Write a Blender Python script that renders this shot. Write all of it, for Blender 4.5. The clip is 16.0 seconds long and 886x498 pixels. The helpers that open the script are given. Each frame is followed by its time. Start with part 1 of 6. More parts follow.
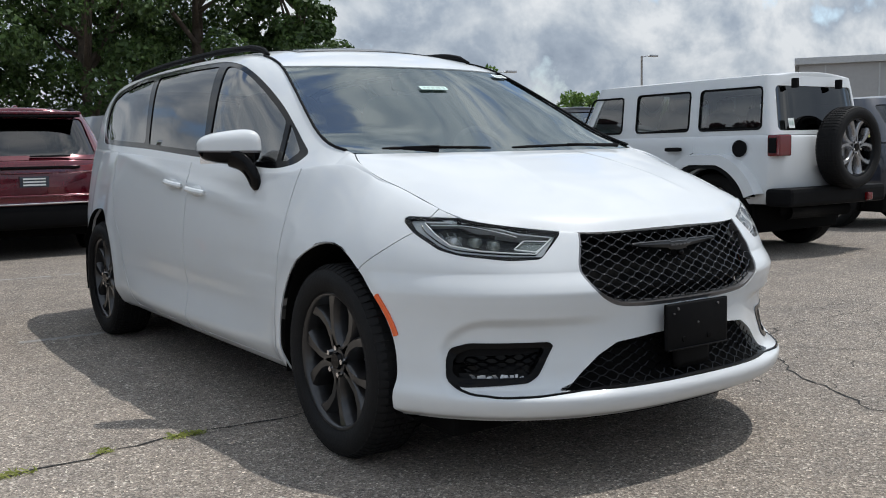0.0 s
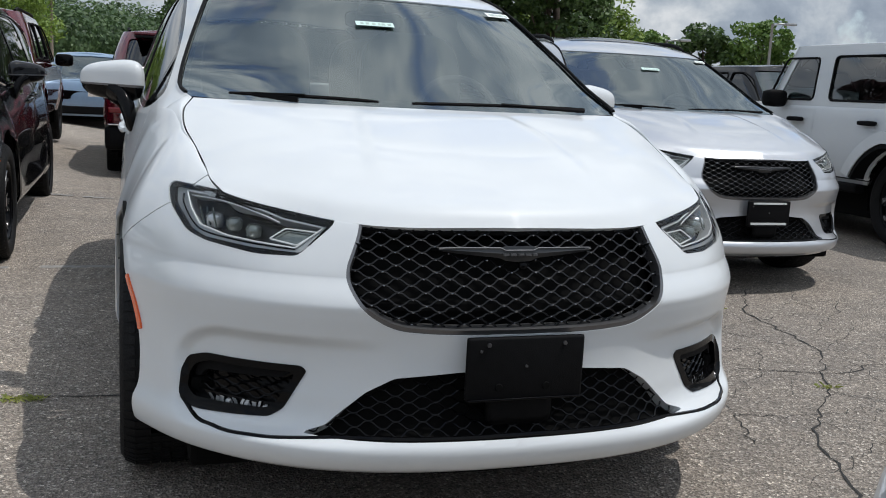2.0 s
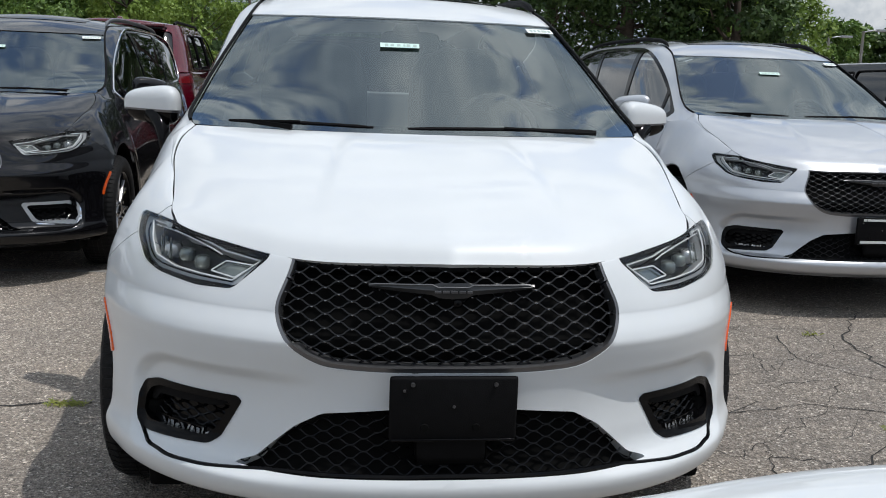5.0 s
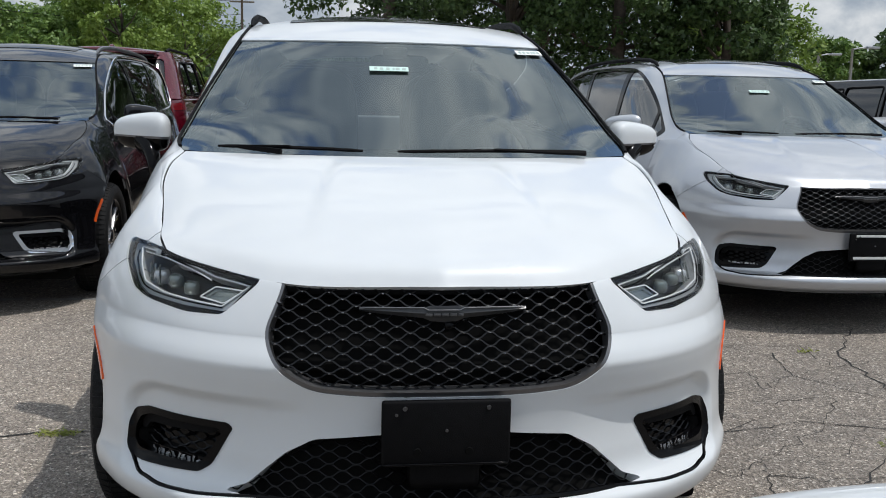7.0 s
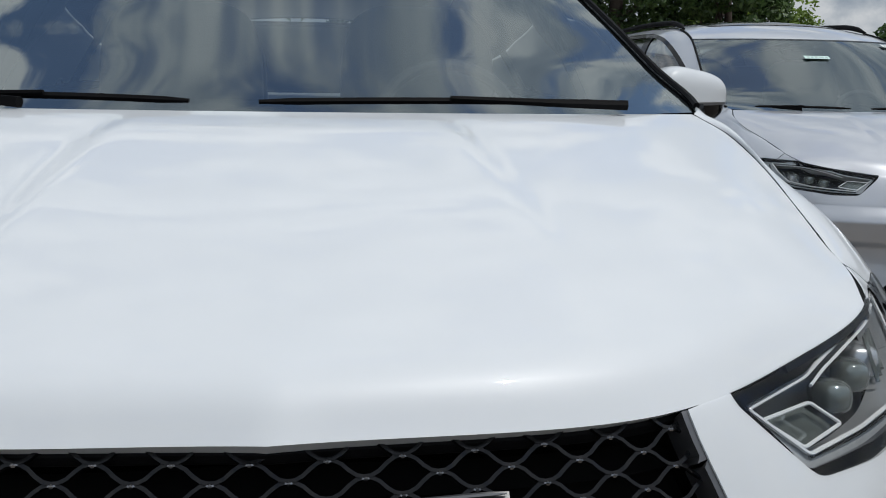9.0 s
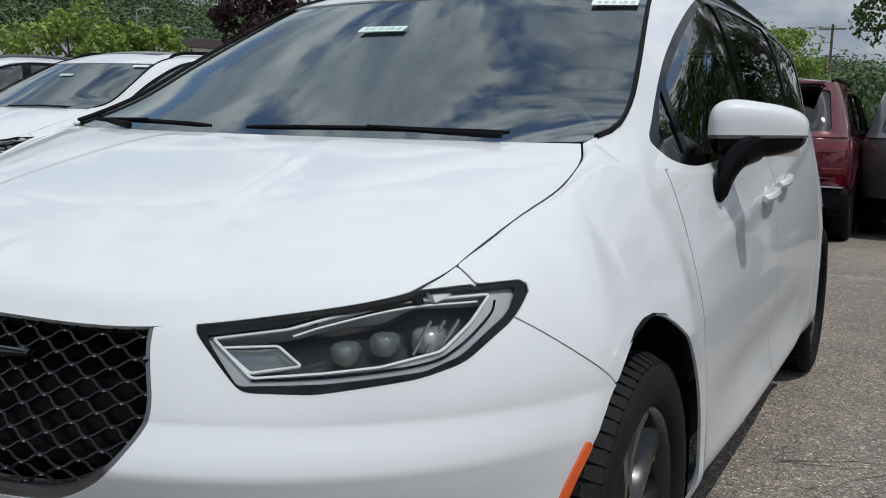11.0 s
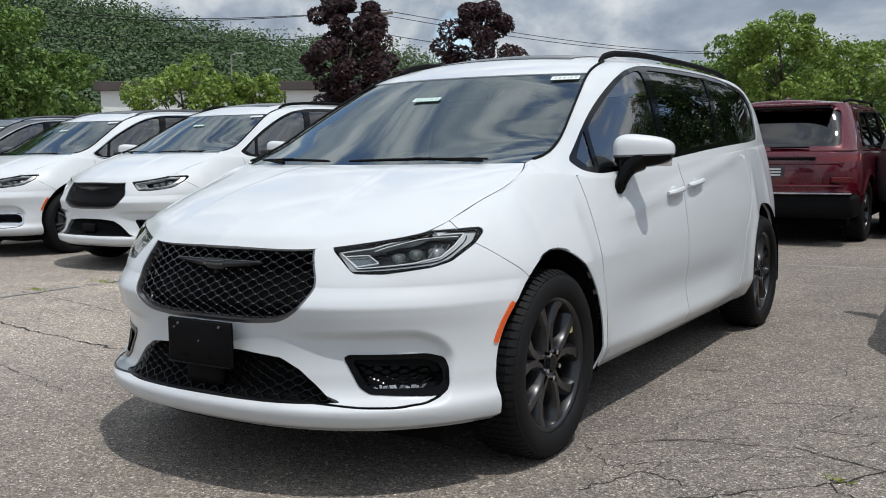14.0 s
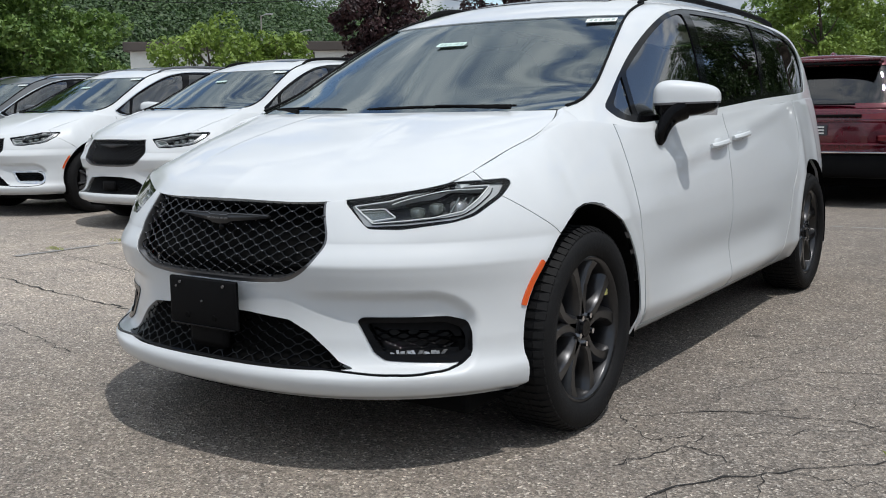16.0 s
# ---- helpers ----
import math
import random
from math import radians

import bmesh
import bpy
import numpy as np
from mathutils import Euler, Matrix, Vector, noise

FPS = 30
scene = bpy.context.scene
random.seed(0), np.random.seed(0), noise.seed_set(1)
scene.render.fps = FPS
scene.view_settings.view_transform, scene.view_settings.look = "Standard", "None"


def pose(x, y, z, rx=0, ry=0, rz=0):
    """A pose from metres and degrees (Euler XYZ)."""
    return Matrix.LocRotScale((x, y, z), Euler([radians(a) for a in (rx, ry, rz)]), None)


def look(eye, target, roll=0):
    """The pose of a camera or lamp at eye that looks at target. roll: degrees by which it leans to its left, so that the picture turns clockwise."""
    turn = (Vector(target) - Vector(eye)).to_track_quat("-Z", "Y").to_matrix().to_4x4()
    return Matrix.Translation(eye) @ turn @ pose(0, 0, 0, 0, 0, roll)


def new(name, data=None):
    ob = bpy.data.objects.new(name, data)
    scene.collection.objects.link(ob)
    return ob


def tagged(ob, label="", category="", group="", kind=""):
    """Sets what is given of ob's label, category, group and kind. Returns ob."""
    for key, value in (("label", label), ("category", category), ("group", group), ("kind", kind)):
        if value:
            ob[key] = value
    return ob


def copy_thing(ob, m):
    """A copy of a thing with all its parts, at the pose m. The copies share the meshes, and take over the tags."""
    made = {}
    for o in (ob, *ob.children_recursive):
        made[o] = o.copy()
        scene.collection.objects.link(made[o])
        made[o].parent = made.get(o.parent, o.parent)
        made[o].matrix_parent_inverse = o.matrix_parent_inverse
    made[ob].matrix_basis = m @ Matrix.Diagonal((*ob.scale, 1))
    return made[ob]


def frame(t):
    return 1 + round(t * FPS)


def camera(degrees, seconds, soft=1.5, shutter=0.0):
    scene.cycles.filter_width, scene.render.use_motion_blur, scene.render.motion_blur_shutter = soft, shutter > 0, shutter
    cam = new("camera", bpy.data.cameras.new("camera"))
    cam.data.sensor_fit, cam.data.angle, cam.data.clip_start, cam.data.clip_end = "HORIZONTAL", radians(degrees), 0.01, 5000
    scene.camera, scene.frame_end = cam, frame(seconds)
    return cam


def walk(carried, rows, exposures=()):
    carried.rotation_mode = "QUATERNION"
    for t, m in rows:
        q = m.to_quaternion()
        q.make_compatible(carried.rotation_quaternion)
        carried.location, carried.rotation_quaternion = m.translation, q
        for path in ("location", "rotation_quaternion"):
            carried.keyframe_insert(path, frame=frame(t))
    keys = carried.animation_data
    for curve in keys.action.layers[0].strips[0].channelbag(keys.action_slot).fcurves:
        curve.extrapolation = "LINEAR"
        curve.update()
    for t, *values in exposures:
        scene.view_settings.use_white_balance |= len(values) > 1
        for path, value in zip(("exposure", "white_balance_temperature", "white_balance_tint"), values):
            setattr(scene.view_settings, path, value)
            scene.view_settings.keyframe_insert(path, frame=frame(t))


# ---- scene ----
cam = camera(49.8, 16.0, 1.0)
PATH = [
    (0, (-2.528, -3.086, 1.126), (-1.408, -1.442, 0.918), -1.2),
    (0.5, (-2.116, -3.037, 1.144), (-1.09, -1.336, 0.91), -0.5),
    (1, (-1.672, -3.07, 1.151), (-0.764, -1.308, 0.885), 0.7),
    (1.5, (-1.267, -3.034, 1.124), (-0.499, -1.211, 0.825), 1.9),
    (2, (-0.91, -2.988, 1.177), (-0.291, -1.115, 0.848), 2.9),
    (2.5, (-0.673, -2.988, 1.237), (-0.19, -1.08, 0.882), 3.4),
    (3, (-0.561, -3.017, 1.26), (-0.184, -1.088, 0.887), 3.4),
    (3.5, (-0.444, -3.03, 1.276), (-0.138, -1.09, 0.897), 3.1),
    (4, (-0.372, -3.042, 1.283), (-0.1, -1.097, 0.909), 2.8),
    (6.5, (-0.282, -3.084, 1.297), (-0.051, -1.122, 0.983), 1.6),
    (7, (-0.289, -3.058, 1.29), (-0.035, -1.098, 0.985), 1.2),
    (7.5, (-0.375, -2.815, 1.252), (-0.076, -0.859, 0.964), 0.6),
    (8, (-0.421, -2.388, 1.225), (-0.069, -0.439, 0.949), -0.1),
    (8.5, (-0.25, -1.941, 1.162), (0.097, 0.011, 0.893), -0.5),
    (8.7, (-0.15, -1.806, 1.142), (0.171, 0.146, 0.851), 0.6),
    (9, (0.049, -1.57, 1.128), (0.312, 0.389, 0.827), 0.7),
    (9.2, (0.187, -1.492, 1.154), (0.332, 0.475, 0.821), 1.7),
    (11.5, (1.699, -2.005, 1.151), (0.675, -0.304, 0.911), 0.7),
    (12, (1.948, -2.342, 1.132), (0.889, -0.661, 0.894), 0.4),
    (12.5, (2.098, -2.703, 1.14), (1.033, -1.026, 0.904), -0.1),
    (13, (2.281, -2.962, 1.141), (1.22, -1.283, 0.912), -0.5),
    (13.5, (2.406, -3.151, 1.173), (1.343, -1.471, 0.955), -0.7),
    (14, (2.49, -3.218, 1.171), (1.424, -1.539, 0.964), -0.8),
    (14.5, (2.514, -3.23, 1.172), (1.442, -1.554, 0.971), -0.8),
    (15, (2.513, -3.23, 1.172), (1.433, -1.56, 0.962), -0.8),
    (15.5, (2.522, -3.194, 1.158), (1.427, -1.537, 0.922), -0.8),
    (16, (2.359, -2.971, 1.111), (1.244, -1.335, 0.828), -0.8),
]
walk(cam, [(t, look(eye, target, roll)) for t, eye, target, roll in PATH],
     ((0, 0.13), (0.7, 0.13), (1.7, 0.05), (7.5, 0.03), (8.5, -0.16), (9.0, -0.28), (9.2, -0.30), (10.4, -0.22), (11.5, -0.10), (12.5, -0.03), (14, 0.05), (16, 0.05)))

# ---- light ----
SUN_X, SUN_Y = 0.395, -0.11            # the way to the sun, per metre of height
sun_dir = Vector((SUN_X, SUN_Y, 1)).normalized()
sun = new("sun", bpy.data.lights.new("sun", "SUN"))
sun.data.energy, sun.data.angle, sun.data.color = 2.6, radians(0.53), (1.0, 0.98, 0.95)
sun.matrix_world = look(sun_dir * 60, (0, 0, 0))
scene.view_settings.exposure = 0.0


def node(tree, kind, **values):
    """A node with its inputs set by name or number; a value that is a socket is linked."""
    n = tree.nodes.new(kind)
    for key, value in values.items():
        if key.startswith("p_"):
            if key == "p_op":
                n.operation = value
            elif key == "p_type":
                n.data_type = value
            elif key == "p_blend":
                n.blend_type = value
            elif key == "p_sky":
                n.sky_type = value
            continue
        slot = n.inputs[int(key[1:])] if key[0] == "i" and key[1:].isdigit() else n.inputs[key.replace("_", " ")]
        if isinstance(value, bpy.types.NodeSocket):
            tree.links.new(value, slot)
        else:
            slot.default_value = value
    return n


def ramp(tree, fac, stops):
    n = tree.nodes.new("ShaderNodeValToRGB")
    tree.links.new(fac, n.inputs[0])
    while len(n.color_ramp.elements) < len(stops):
        n.color_ramp.elements.new(0.5)
    for e, (p, c) in zip(n.color_ramp.elements, stops):
        e.position = p
        e.color = (*c, 1) if len(c) == 3 else c
    return n.outputs[0]


world = bpy.data.worlds.new("sky")
scene.world = world
world.use_nodes = True
wt = world.node_tree
wt.nodes.clear()
sky = wt.nodes.new("ShaderNodeTexSky")
sky.sky_type, sky.sun_disc = "NISHITA", False
sky.sun_elevation = math.asin(sun_dir.z)
sky.sun_rotation = math.atan2(sun_dir.x, sun_dir.y)
geo = wt.nodes.new("ShaderNodeTexCoord")
sep = node(wt, "ShaderNodeSeparateXYZ", i0=geo.outputs["Generated"])
tall = node(wt, "ShaderNodeMath", p_op="MULTIPLY", i0=sep.outputs[2], i1=2.1)
long = node(wt, "ShaderNodeMath", p_op="MULTIPLY", i0=sep.outputs[1], i1=2.6)
dome = node(wt, "ShaderNodeCombineXYZ", i0=sep.outputs[0], i1=long.outputs[0], i2=tall.outputs[0])
toward = node(wt, "ShaderNodeVectorMath", p_op="ADD", i0=dome.outputs[0], i1=(SUN_X * .08, SUN_Y * .08, .065))
big = node(wt, "ShaderNodeTexNoise", Vector=dome.outputs[0], Scale=4.4, Detail=9.0, Roughness=0.55, Distortion=0.2)
lit = node(wt, "ShaderNodeTexNoise", Vector=toward.outputs[0], Scale=4.4, Detail=9.0, Roughness=0.55, Distortion=0.2)
haze = node(wt, "ShaderNodeMapRange", Value=sep.outputs[2], From_Min=0.0, From_Max=0.35, To_Min=0.12, To_Max=0.0)
thick = node(wt, "ShaderNodeMath", p_op="ADD", i0=big.outputs[0], i1=haze.outputs[0])
cover = ramp(wt, thick.outputs[0], [(0.385, (0, 0, 0)), (0.475, (1, 1, 1))])
rim = node(wt, "ShaderNodeMath", p_op="SUBTRACT", i0=big.outputs[0], i1=lit.outputs[0])
glow = node(wt, "ShaderNodeMath", p_op="MULTIPLY_ADD", i0=rim.outputs[0], i1=2.3, i2=0.5)
glow.inputs[2].default_value = 0.5
core = node(wt, "ShaderNodeMapRange", Value=big.outputs[0], From_Min=0.50, From_Max=0.70, To_Min=0.10, To_Max=-0.20)
tone = node(wt, "ShaderNodeMath", p_op="ADD", i0=glow.outputs[0], i1=core.outputs[0])
shade = ramp(wt, tone.outputs[0], [(0.16, (1.95, 2.35, 2.95)), (0.42, (2.7, 3.15, 3.75)), (0.58, (3.7, 4.1, 4.55)), (0.80, (5.3, 5.55, 5.8))])
depth = node(wt, "ShaderNodeMapRange", Value=sep.outputs[2], From_Min=0.05, From_Max=0.65, To_Min=0.70, To_Max=1.08)
veiled = node(wt, "ShaderNodeMixRGB", p_blend="MULTIPLY", Fac=1.0, Color1=shade, Color2=depth.outputs[0])
mixed = node(wt, "ShaderNodeMixRGB", Fac=cover, Color1=sky.outputs[0], Color2=veiled.outputs[0])
back = node(wt, "ShaderNodeBackground", Color=mixed.outputs[0], Strength=0.172)
out = node(wt, "ShaderNodeOutputWorld", Surface=back.outputs[0])

# ---- materials ----


def material(name, colour, rough=0.5, metal=0.0, coat=0.0, vary=0.08, scale=6.0, bump=0.0, bump_scale=60.0, spec=0.5, random_by=""):
    """A surface with mottling at two scales and a fine relief."""
    m = bpy.data.materials.new(name)
    m.use_nodes = True
    t = m.node_tree
    p = t.nodes["Principled BSDF"]
    co = node(t, "ShaderNodeTexCoord").outputs["Object"]
    n1 = node(t, "ShaderNodeTexNoise", Vector=co, Scale=scale, Detail=5.0)
    n2 = node(t, "ShaderNodeTexNoise", Vector=co, Scale=scale * 9, Detail=3.0)
    s = node(t, "ShaderNodeMath", p_op="ADD", i0=n1.outputs[0], i1=n2.outputs[0])
    lo = tuple(c * (1 - vary) for c in colour)
    hi = tuple(min(1, c * (1 + vary)) for c in colour)
    c = ramp(t, node(t, "ShaderNodeMath", p_op="MULTIPLY", i0=s.outputs[0], i1=0.5).outputs[0], [(0.35, lo), (0.65, hi)])
    t.links.new(c, p.inputs["Base Color"])
    r = node(t, "ShaderNodeMapRange", Value=n2.outputs[0], To_Min=max(0.0, rough * 0.85), To_Max=min(1, rough * 1.15))
    t.links.new(r.outputs[0], p.inputs["Roughness"])
    p.inputs["Metallic"].default_value = metal
    p.inputs["Coat Weight"].default_value = coat
    p.inputs["Coat Roughness"].default_value = 0.02
    p.inputs["Specular IOR Level"].default_value = spec
    if bump:
        nb = node(t, "ShaderNodeTexNoise", Vector=co, Scale=bump_scale, Detail=4.0)
        b = node(t, "ShaderNodeBump", Height=nb.outputs[0], Strength=bump, Distance=0.01)
        t.links.new(b.outputs[0], p.inputs["Normal"])
    return m


def glass(name, tint, rough=0.0, gloss=1.0, base=0.03, ior=1.6, hue=(1, 1, 1)):
    """A tinted pane: a clear sheet with the gloss of glass."""
    m = bpy.data.materials.new(name)
    m.use_nodes = True
    t = m.node_tree
    t.nodes.clear()
    clear = node(t, "ShaderNodeBsdfTransparent", Color=(*tint, 1))
    shine = node(t, "ShaderNodeBsdfGlossy", Color=(*[gloss * c for c in hue], 1), Roughness=rough)
    fr = node(t, "ShaderNodeFresnel", IOR=ior)
    fm = node(t, "ShaderNodeMapRange", Value=fr.outputs[0], From_Max=1.0, To_Min=base, To_Max=1.0)
    mix = node(t, "ShaderNodeMixShader", i0=fm.outputs[0], i1=clear.outputs[0], i2=shine.outputs[0])
    node(t, "ShaderNodeOutputMaterial", Surface=mix.outputs[0])
    return m


WHITE = material("white_paint", (0.625, 0.648, 0.660), 0.4, coat=0.75, spec=0.3, vary=0.012, scale=1.5)
SILVER = material("silver_paint", (0.50, 0.515, 0.54), 0.36, metal=0.6, coat=1.0, vary=0.02, scale=2)
BLACK = material("black_paint", (0.004, 0.004, 0.005), 0.25, coat=0.9, spec=0.04, vary=0.1, scale=2)
RED = material("red_paint", (0.105, 0.003, 0.012), 0.16, metal=0.3, coat=1.0, vary=0.05, scale=2)
BLUE = material("blue_paint", (0.22, 0.32, 0.45), 0.3, metal=0.3, coat=1.0, vary=0.05, scale=2)
NAVY = material("navy_paint", (0.02, 0.025, 0.04), 0.3, metal=0.2, coat=1.0, vary=0.05, scale=2)
GREY = material("grey_paint", (0.08, 0.085, 0.09), 0.3, metal=0.3, coat=1.0, vary=0.05, scale=2)
GLOSSBLACK = material("gloss_black_plastic", (0.003, 0.003, 0.0035), 0.09, vary=0.1, spec=0.13)
MATTBLACK = material("black_plastic", (0.006, 0.006, 0.0065), 0.6, spec=0.07, vary=0.2, bump=0.15, bump_scale=400)
# near-black that stands for unlit hollows; also on liners and undersides
DARK = material("unlit_black_plastic", (0.003, 0.003, 0.003), 0.9, spec=0.1, vary=0.2)
RUBBER = material("rubber", (0.008, 0.008, 0.0085), 0.7, spec=0.2, vary=0.25, scale=14, bump=0.25, bump_scale=150)
RIM = material("dark_alloy", (0.034, 0.034, 0.036), 0.30, metal=0.75, coat=0.5, vary=0.1)
MESH = material("glossy_mesh_wire", (0.006, 0.006, 0.0065), 0.16, coat=0.22, spec=0.2, vary=0.1)
ALLOY = material("bright_alloy", (0.55, 0.55, 0.56), 0.25, metal=0.9, vary=0.05)
MACHINED = material("machined_alloy", (0.30, 0.30, 0.31), 0.25, metal=0.9, vary=0.1)
CHROME = material("chrome", (0.75, 0.75, 0.76), 0.08, metal=1.0, vary=0.03)
SATIN = material("satin_grey_trim", (0.16, 0.16, 0.165), 0.34, metal=0.8, vary=0.05)
STEEL = material("brake_steel", (0.30, 0.30, 0.30), 0.4, metal=0.8, vary=0.2)
ORANGE = material("orange_reflector", (0.75, 0.10, 0.01), 0.2, coat=0.8, vary=0.08, scale=80)
REDLAMP = material("red_lamp", (0.13, 0.003, 0.006), 0.14, coat=0.5, vary=0.15, scale=60)
REFLECT = material("lamp_reflector", (0.50, 0.51, 0.52), 0.25, metal=0.7, vary=0.08, scale=40)
LAMPBAND = material("frosted_lamp_band", (0.36, 0.37, 0.38), 0.3, metal=0.2, coat=0.5, vary=0.08, scale=60)
GLINT = material("mesh_glint_metal", (0.30, 0.30, 0.31), 0.22, metal=1.0, vary=0.1)
LAMPGREY = material("lamp_housing", (0.03, 0.031, 0.033), 0.3, metal=0.2, vary=0.1)
CLEARLAMP = material("clear_lamp", (0.16, 0.18, 0.17), 0.08, metal=0.5, coat=1.0, vary=0.2, scale=60)
MARK = material("yellow_sticker", (0.72, 0.68, 0.25), 0.6, vary=0.05)
PIPE = material("light_pipe", (0.75, 0.76, 0.77), 0.22, coat=0.6, vary=0.05, scale=60)
PAPER = material("paper_label", (0.72, 0.74, 0.72), 0.7, vary=0.04)
GREENPAPER = material("pale_green_label", (0.55, 0.72, 0.66), 0.7, vary=0.04)
INK = material("ink", (0.05, 0.06, 0.07), 0.7, vary=0.1)
FAINTINK = material("faint_ink", (0.36, 0.46, 0.43), 0.7, vary=0.1)
SEAT = material("seat_leather", (0.03, 0.03, 0.032), 0.55, vary=0.15, bump=0.2, bump_scale=120)
DASH = material("dashboard", (0.035, 0.036, 0.038), 0.6, vary=0.15, bump=0.2, bump_scale=200)
LENS = glass("lamp_lens", (0.94, 0.96, 0.96), base=0.0, ior=1.28)
SCREEN = glass("windscreen_glass", (0.42, 0.47, 0.46), base=0.09, ior=1.7, hue=(0.90, 0.99, 1.0))
CLEARSIDE = glass("door_glass", (0.38, 0.42, 0.41), base=0.06, ior=1.8)
TINT = glass("privacy_glass", (0.04, 0.042, 0.045), base=0.035, ior=1.55)


def asphalt_material():
    """Worn asphalt: grey binder, pale and dark chips of stone, pits, broad worn patches, and a paler tone towards -x.
    """
    m = bpy.data.materials.new("asphalt")
    m.use_nodes = True
    t = m.node_tree
    p = t.nodes["Principled BSDF"]
    co = node(t, "ShaderNodeTexCoord").outputs["Object"]
    chip = node(t, "ShaderNodeTexVoronoi", Vector=co, Scale=120.0)
    chip2 = node(t, "ShaderNodeTexVoronoi", Vector=co, Scale=240.0)
    pick = node(t, "ShaderNodeSeparateColor", Color=chip.outputs["Color"])
    pick2 = node(t, "ShaderNodeSeparateColor", Color=chip2.outputs["Color"])
    grain = node(t, "ShaderNodeTexNoise", Vector=co, Scale=28.0, Detail=7.0, Roughness=0.75)
    blot = node(t, "ShaderNodeTexNoise", Vector=co, Scale=3.2, Detail=6.0, Roughness=0.65)
    patch = node(t, "ShaderNodeTexNoise", Vector=co, Scale=0.35, Detail=5.0, Roughness=0.6)
    c1 = ramp(t, pick.outputs[0], [(0.0, (0.135, 0.119, 0.103)), (0.35, (0.235, 0.208, 0.181)), (0.82, (0.330, 0.293, 0.254)), (0.94, (0.44, 0.405, 0.36)), (1.0, (0.72, 0.67, 0.60))])
    c1b = ramp(t, pick2.outputs[1], [(0.0, (0.55, 0.55, 0.55)), (0.4, (0.95, 0.95, 0.95)), (0.90, (1.10, 1.09, 1.08)), (1.0, (1.7, 1.66, 1.6))])
    c2 = ramp(t, grain.outputs[0], [(0.30, (0.55, 0.55, 0.55)), (0.46, (0.91, 0.91, 0.91)), (0.60, (1.08, 1.07, 1.06)), (0.75, (1.25, 1.23, 1.2))])
    c3 = ramp(t, blot.outputs[0], [(0.3, (0.82, 0.82, 0.83)), (0.7, (1.14, 1.12, 1.09))])
    c4 = ramp(t, patch.outputs[0], [(0.3, (0.80, 0.80, 0.81)), (0.7, (1.16, 1.14, 1.11))])
    c = c1
    # the whole tone gets paler towards -x, along an uneven edge
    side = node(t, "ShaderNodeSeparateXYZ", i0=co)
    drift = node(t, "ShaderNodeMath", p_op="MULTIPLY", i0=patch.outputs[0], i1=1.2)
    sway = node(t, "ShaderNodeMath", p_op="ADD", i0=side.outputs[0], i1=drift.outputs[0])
    paler = node(t, "ShaderNodeMapRange", Value=sway.outputs[0], From_Min=-2.2, From_Max=-.3, To_Min=1.38, To_Max=.94)
    for k in (c1b, c2, c3, c4, paler.outputs[0]):
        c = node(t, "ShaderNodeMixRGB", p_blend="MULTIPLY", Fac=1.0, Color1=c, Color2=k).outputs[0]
    t.links.new(c, p.inputs["Base Color"])
    p.inputs["Roughness"].default_value = 0.88
    h = node(t, "ShaderNodeMath", p_op="ADD", i0=grain.outputs[0], i1=chip.outputs["Distance"])
    b = node(t, "ShaderNodeBump", Height=h.outputs[0], Strength=0.8, Distance=0.008)
    t.links.new(b.outputs[0], p.inputs["Normal"])
    return m


ASPHALT = asphalt_material()
CRACK = material("crack_fill", (0.02, 0.019, 0.018), 0.95, vary=0.3, scale=30)
FADED = material("faded_paint", (0.27, 0.26, 0.245), 0.9, vary=0.35, scale=12, bump=0.3, bump_scale=80)
BARK = material("bark", (0.09, 0.07, 0.055), 0.9, vary=0.35, scale=8, bump=0.8, bump_scale=30)


def leaf_material(name, a, b, c):
    m = bpy.data.materials.new(name)
    m.use_nodes = True
    t = m.node_tree
    p = t.nodes["Principled BSDF"]
    g = node(t, "ShaderNodeNewGeometry")
    col = ramp(t, g.outputs["Random Per Island"], [(0.0, a), (0.5, b), (1.0, c)])
    t.links.new(col, p.inputs["Base Color"])
    p.inputs["Roughness"].default_value = 0.55
    tr = node(t, "ShaderNodeBsdfTranslucent", Color=col)
    mix = node(t, "ShaderNodeMixShader", i0=0.3, i1=p.outputs[0], i2=tr.outputs[0])
    t.links.new(mix.outputs[0], t.nodes["Material Output"].inputs[0])
    return m


LEAF = leaf_material("leaves", (0.07, 0.135, 0.028), (0.125, 0.215, 0.046), (0.19, 0.29, 0.066))
LEAFLIGHT = leaf_material("light_leaves", (0.11, 0.18, 0.028), (0.18, 0.27, 0.045), (0.25, 0.35, 0.07))
LEAFDARK = leaf_material("dark_leaves", (0.03, 0.06, 0.018), (0.06, 0.11, 0.03), (0.10, 0.17, 0.045))
LEAFPURPLE = leaf_material("purple_leaves", (0.026, 0.014, 0.016), (0.046, 0.022, 0.025), (0.08, 0.038, 0.04))
FOREST = leaf_material("forest_leaves", (0.035, 0.07, 0.026), (0.06, 0.11, 0.038), (0.10, 0.165, 0.06))
GRASS = leaf_material("grass_blades", (0.22, 0.26, 0.06), (0.30, 0.34, 0.08), (0.38, 0.38, 0.13))
CONCRETE = material("pale_wall", (0.34, 0.34, 0.34), 0.9, vary=0.06, scale=0.6)
ROOFING = material("roof_brown", (0.07, 0.06, 0.055), 0.8, vary=0.15, scale=2)
POLEWOOD = material("pole_wood", (0.16, 0.13, 0.10), 0.9, vary=0.2)
GALV = material("galvanised_steel", (0.42, 0.43, 0.44), 0.45, metal=0.6, vary=0.1)
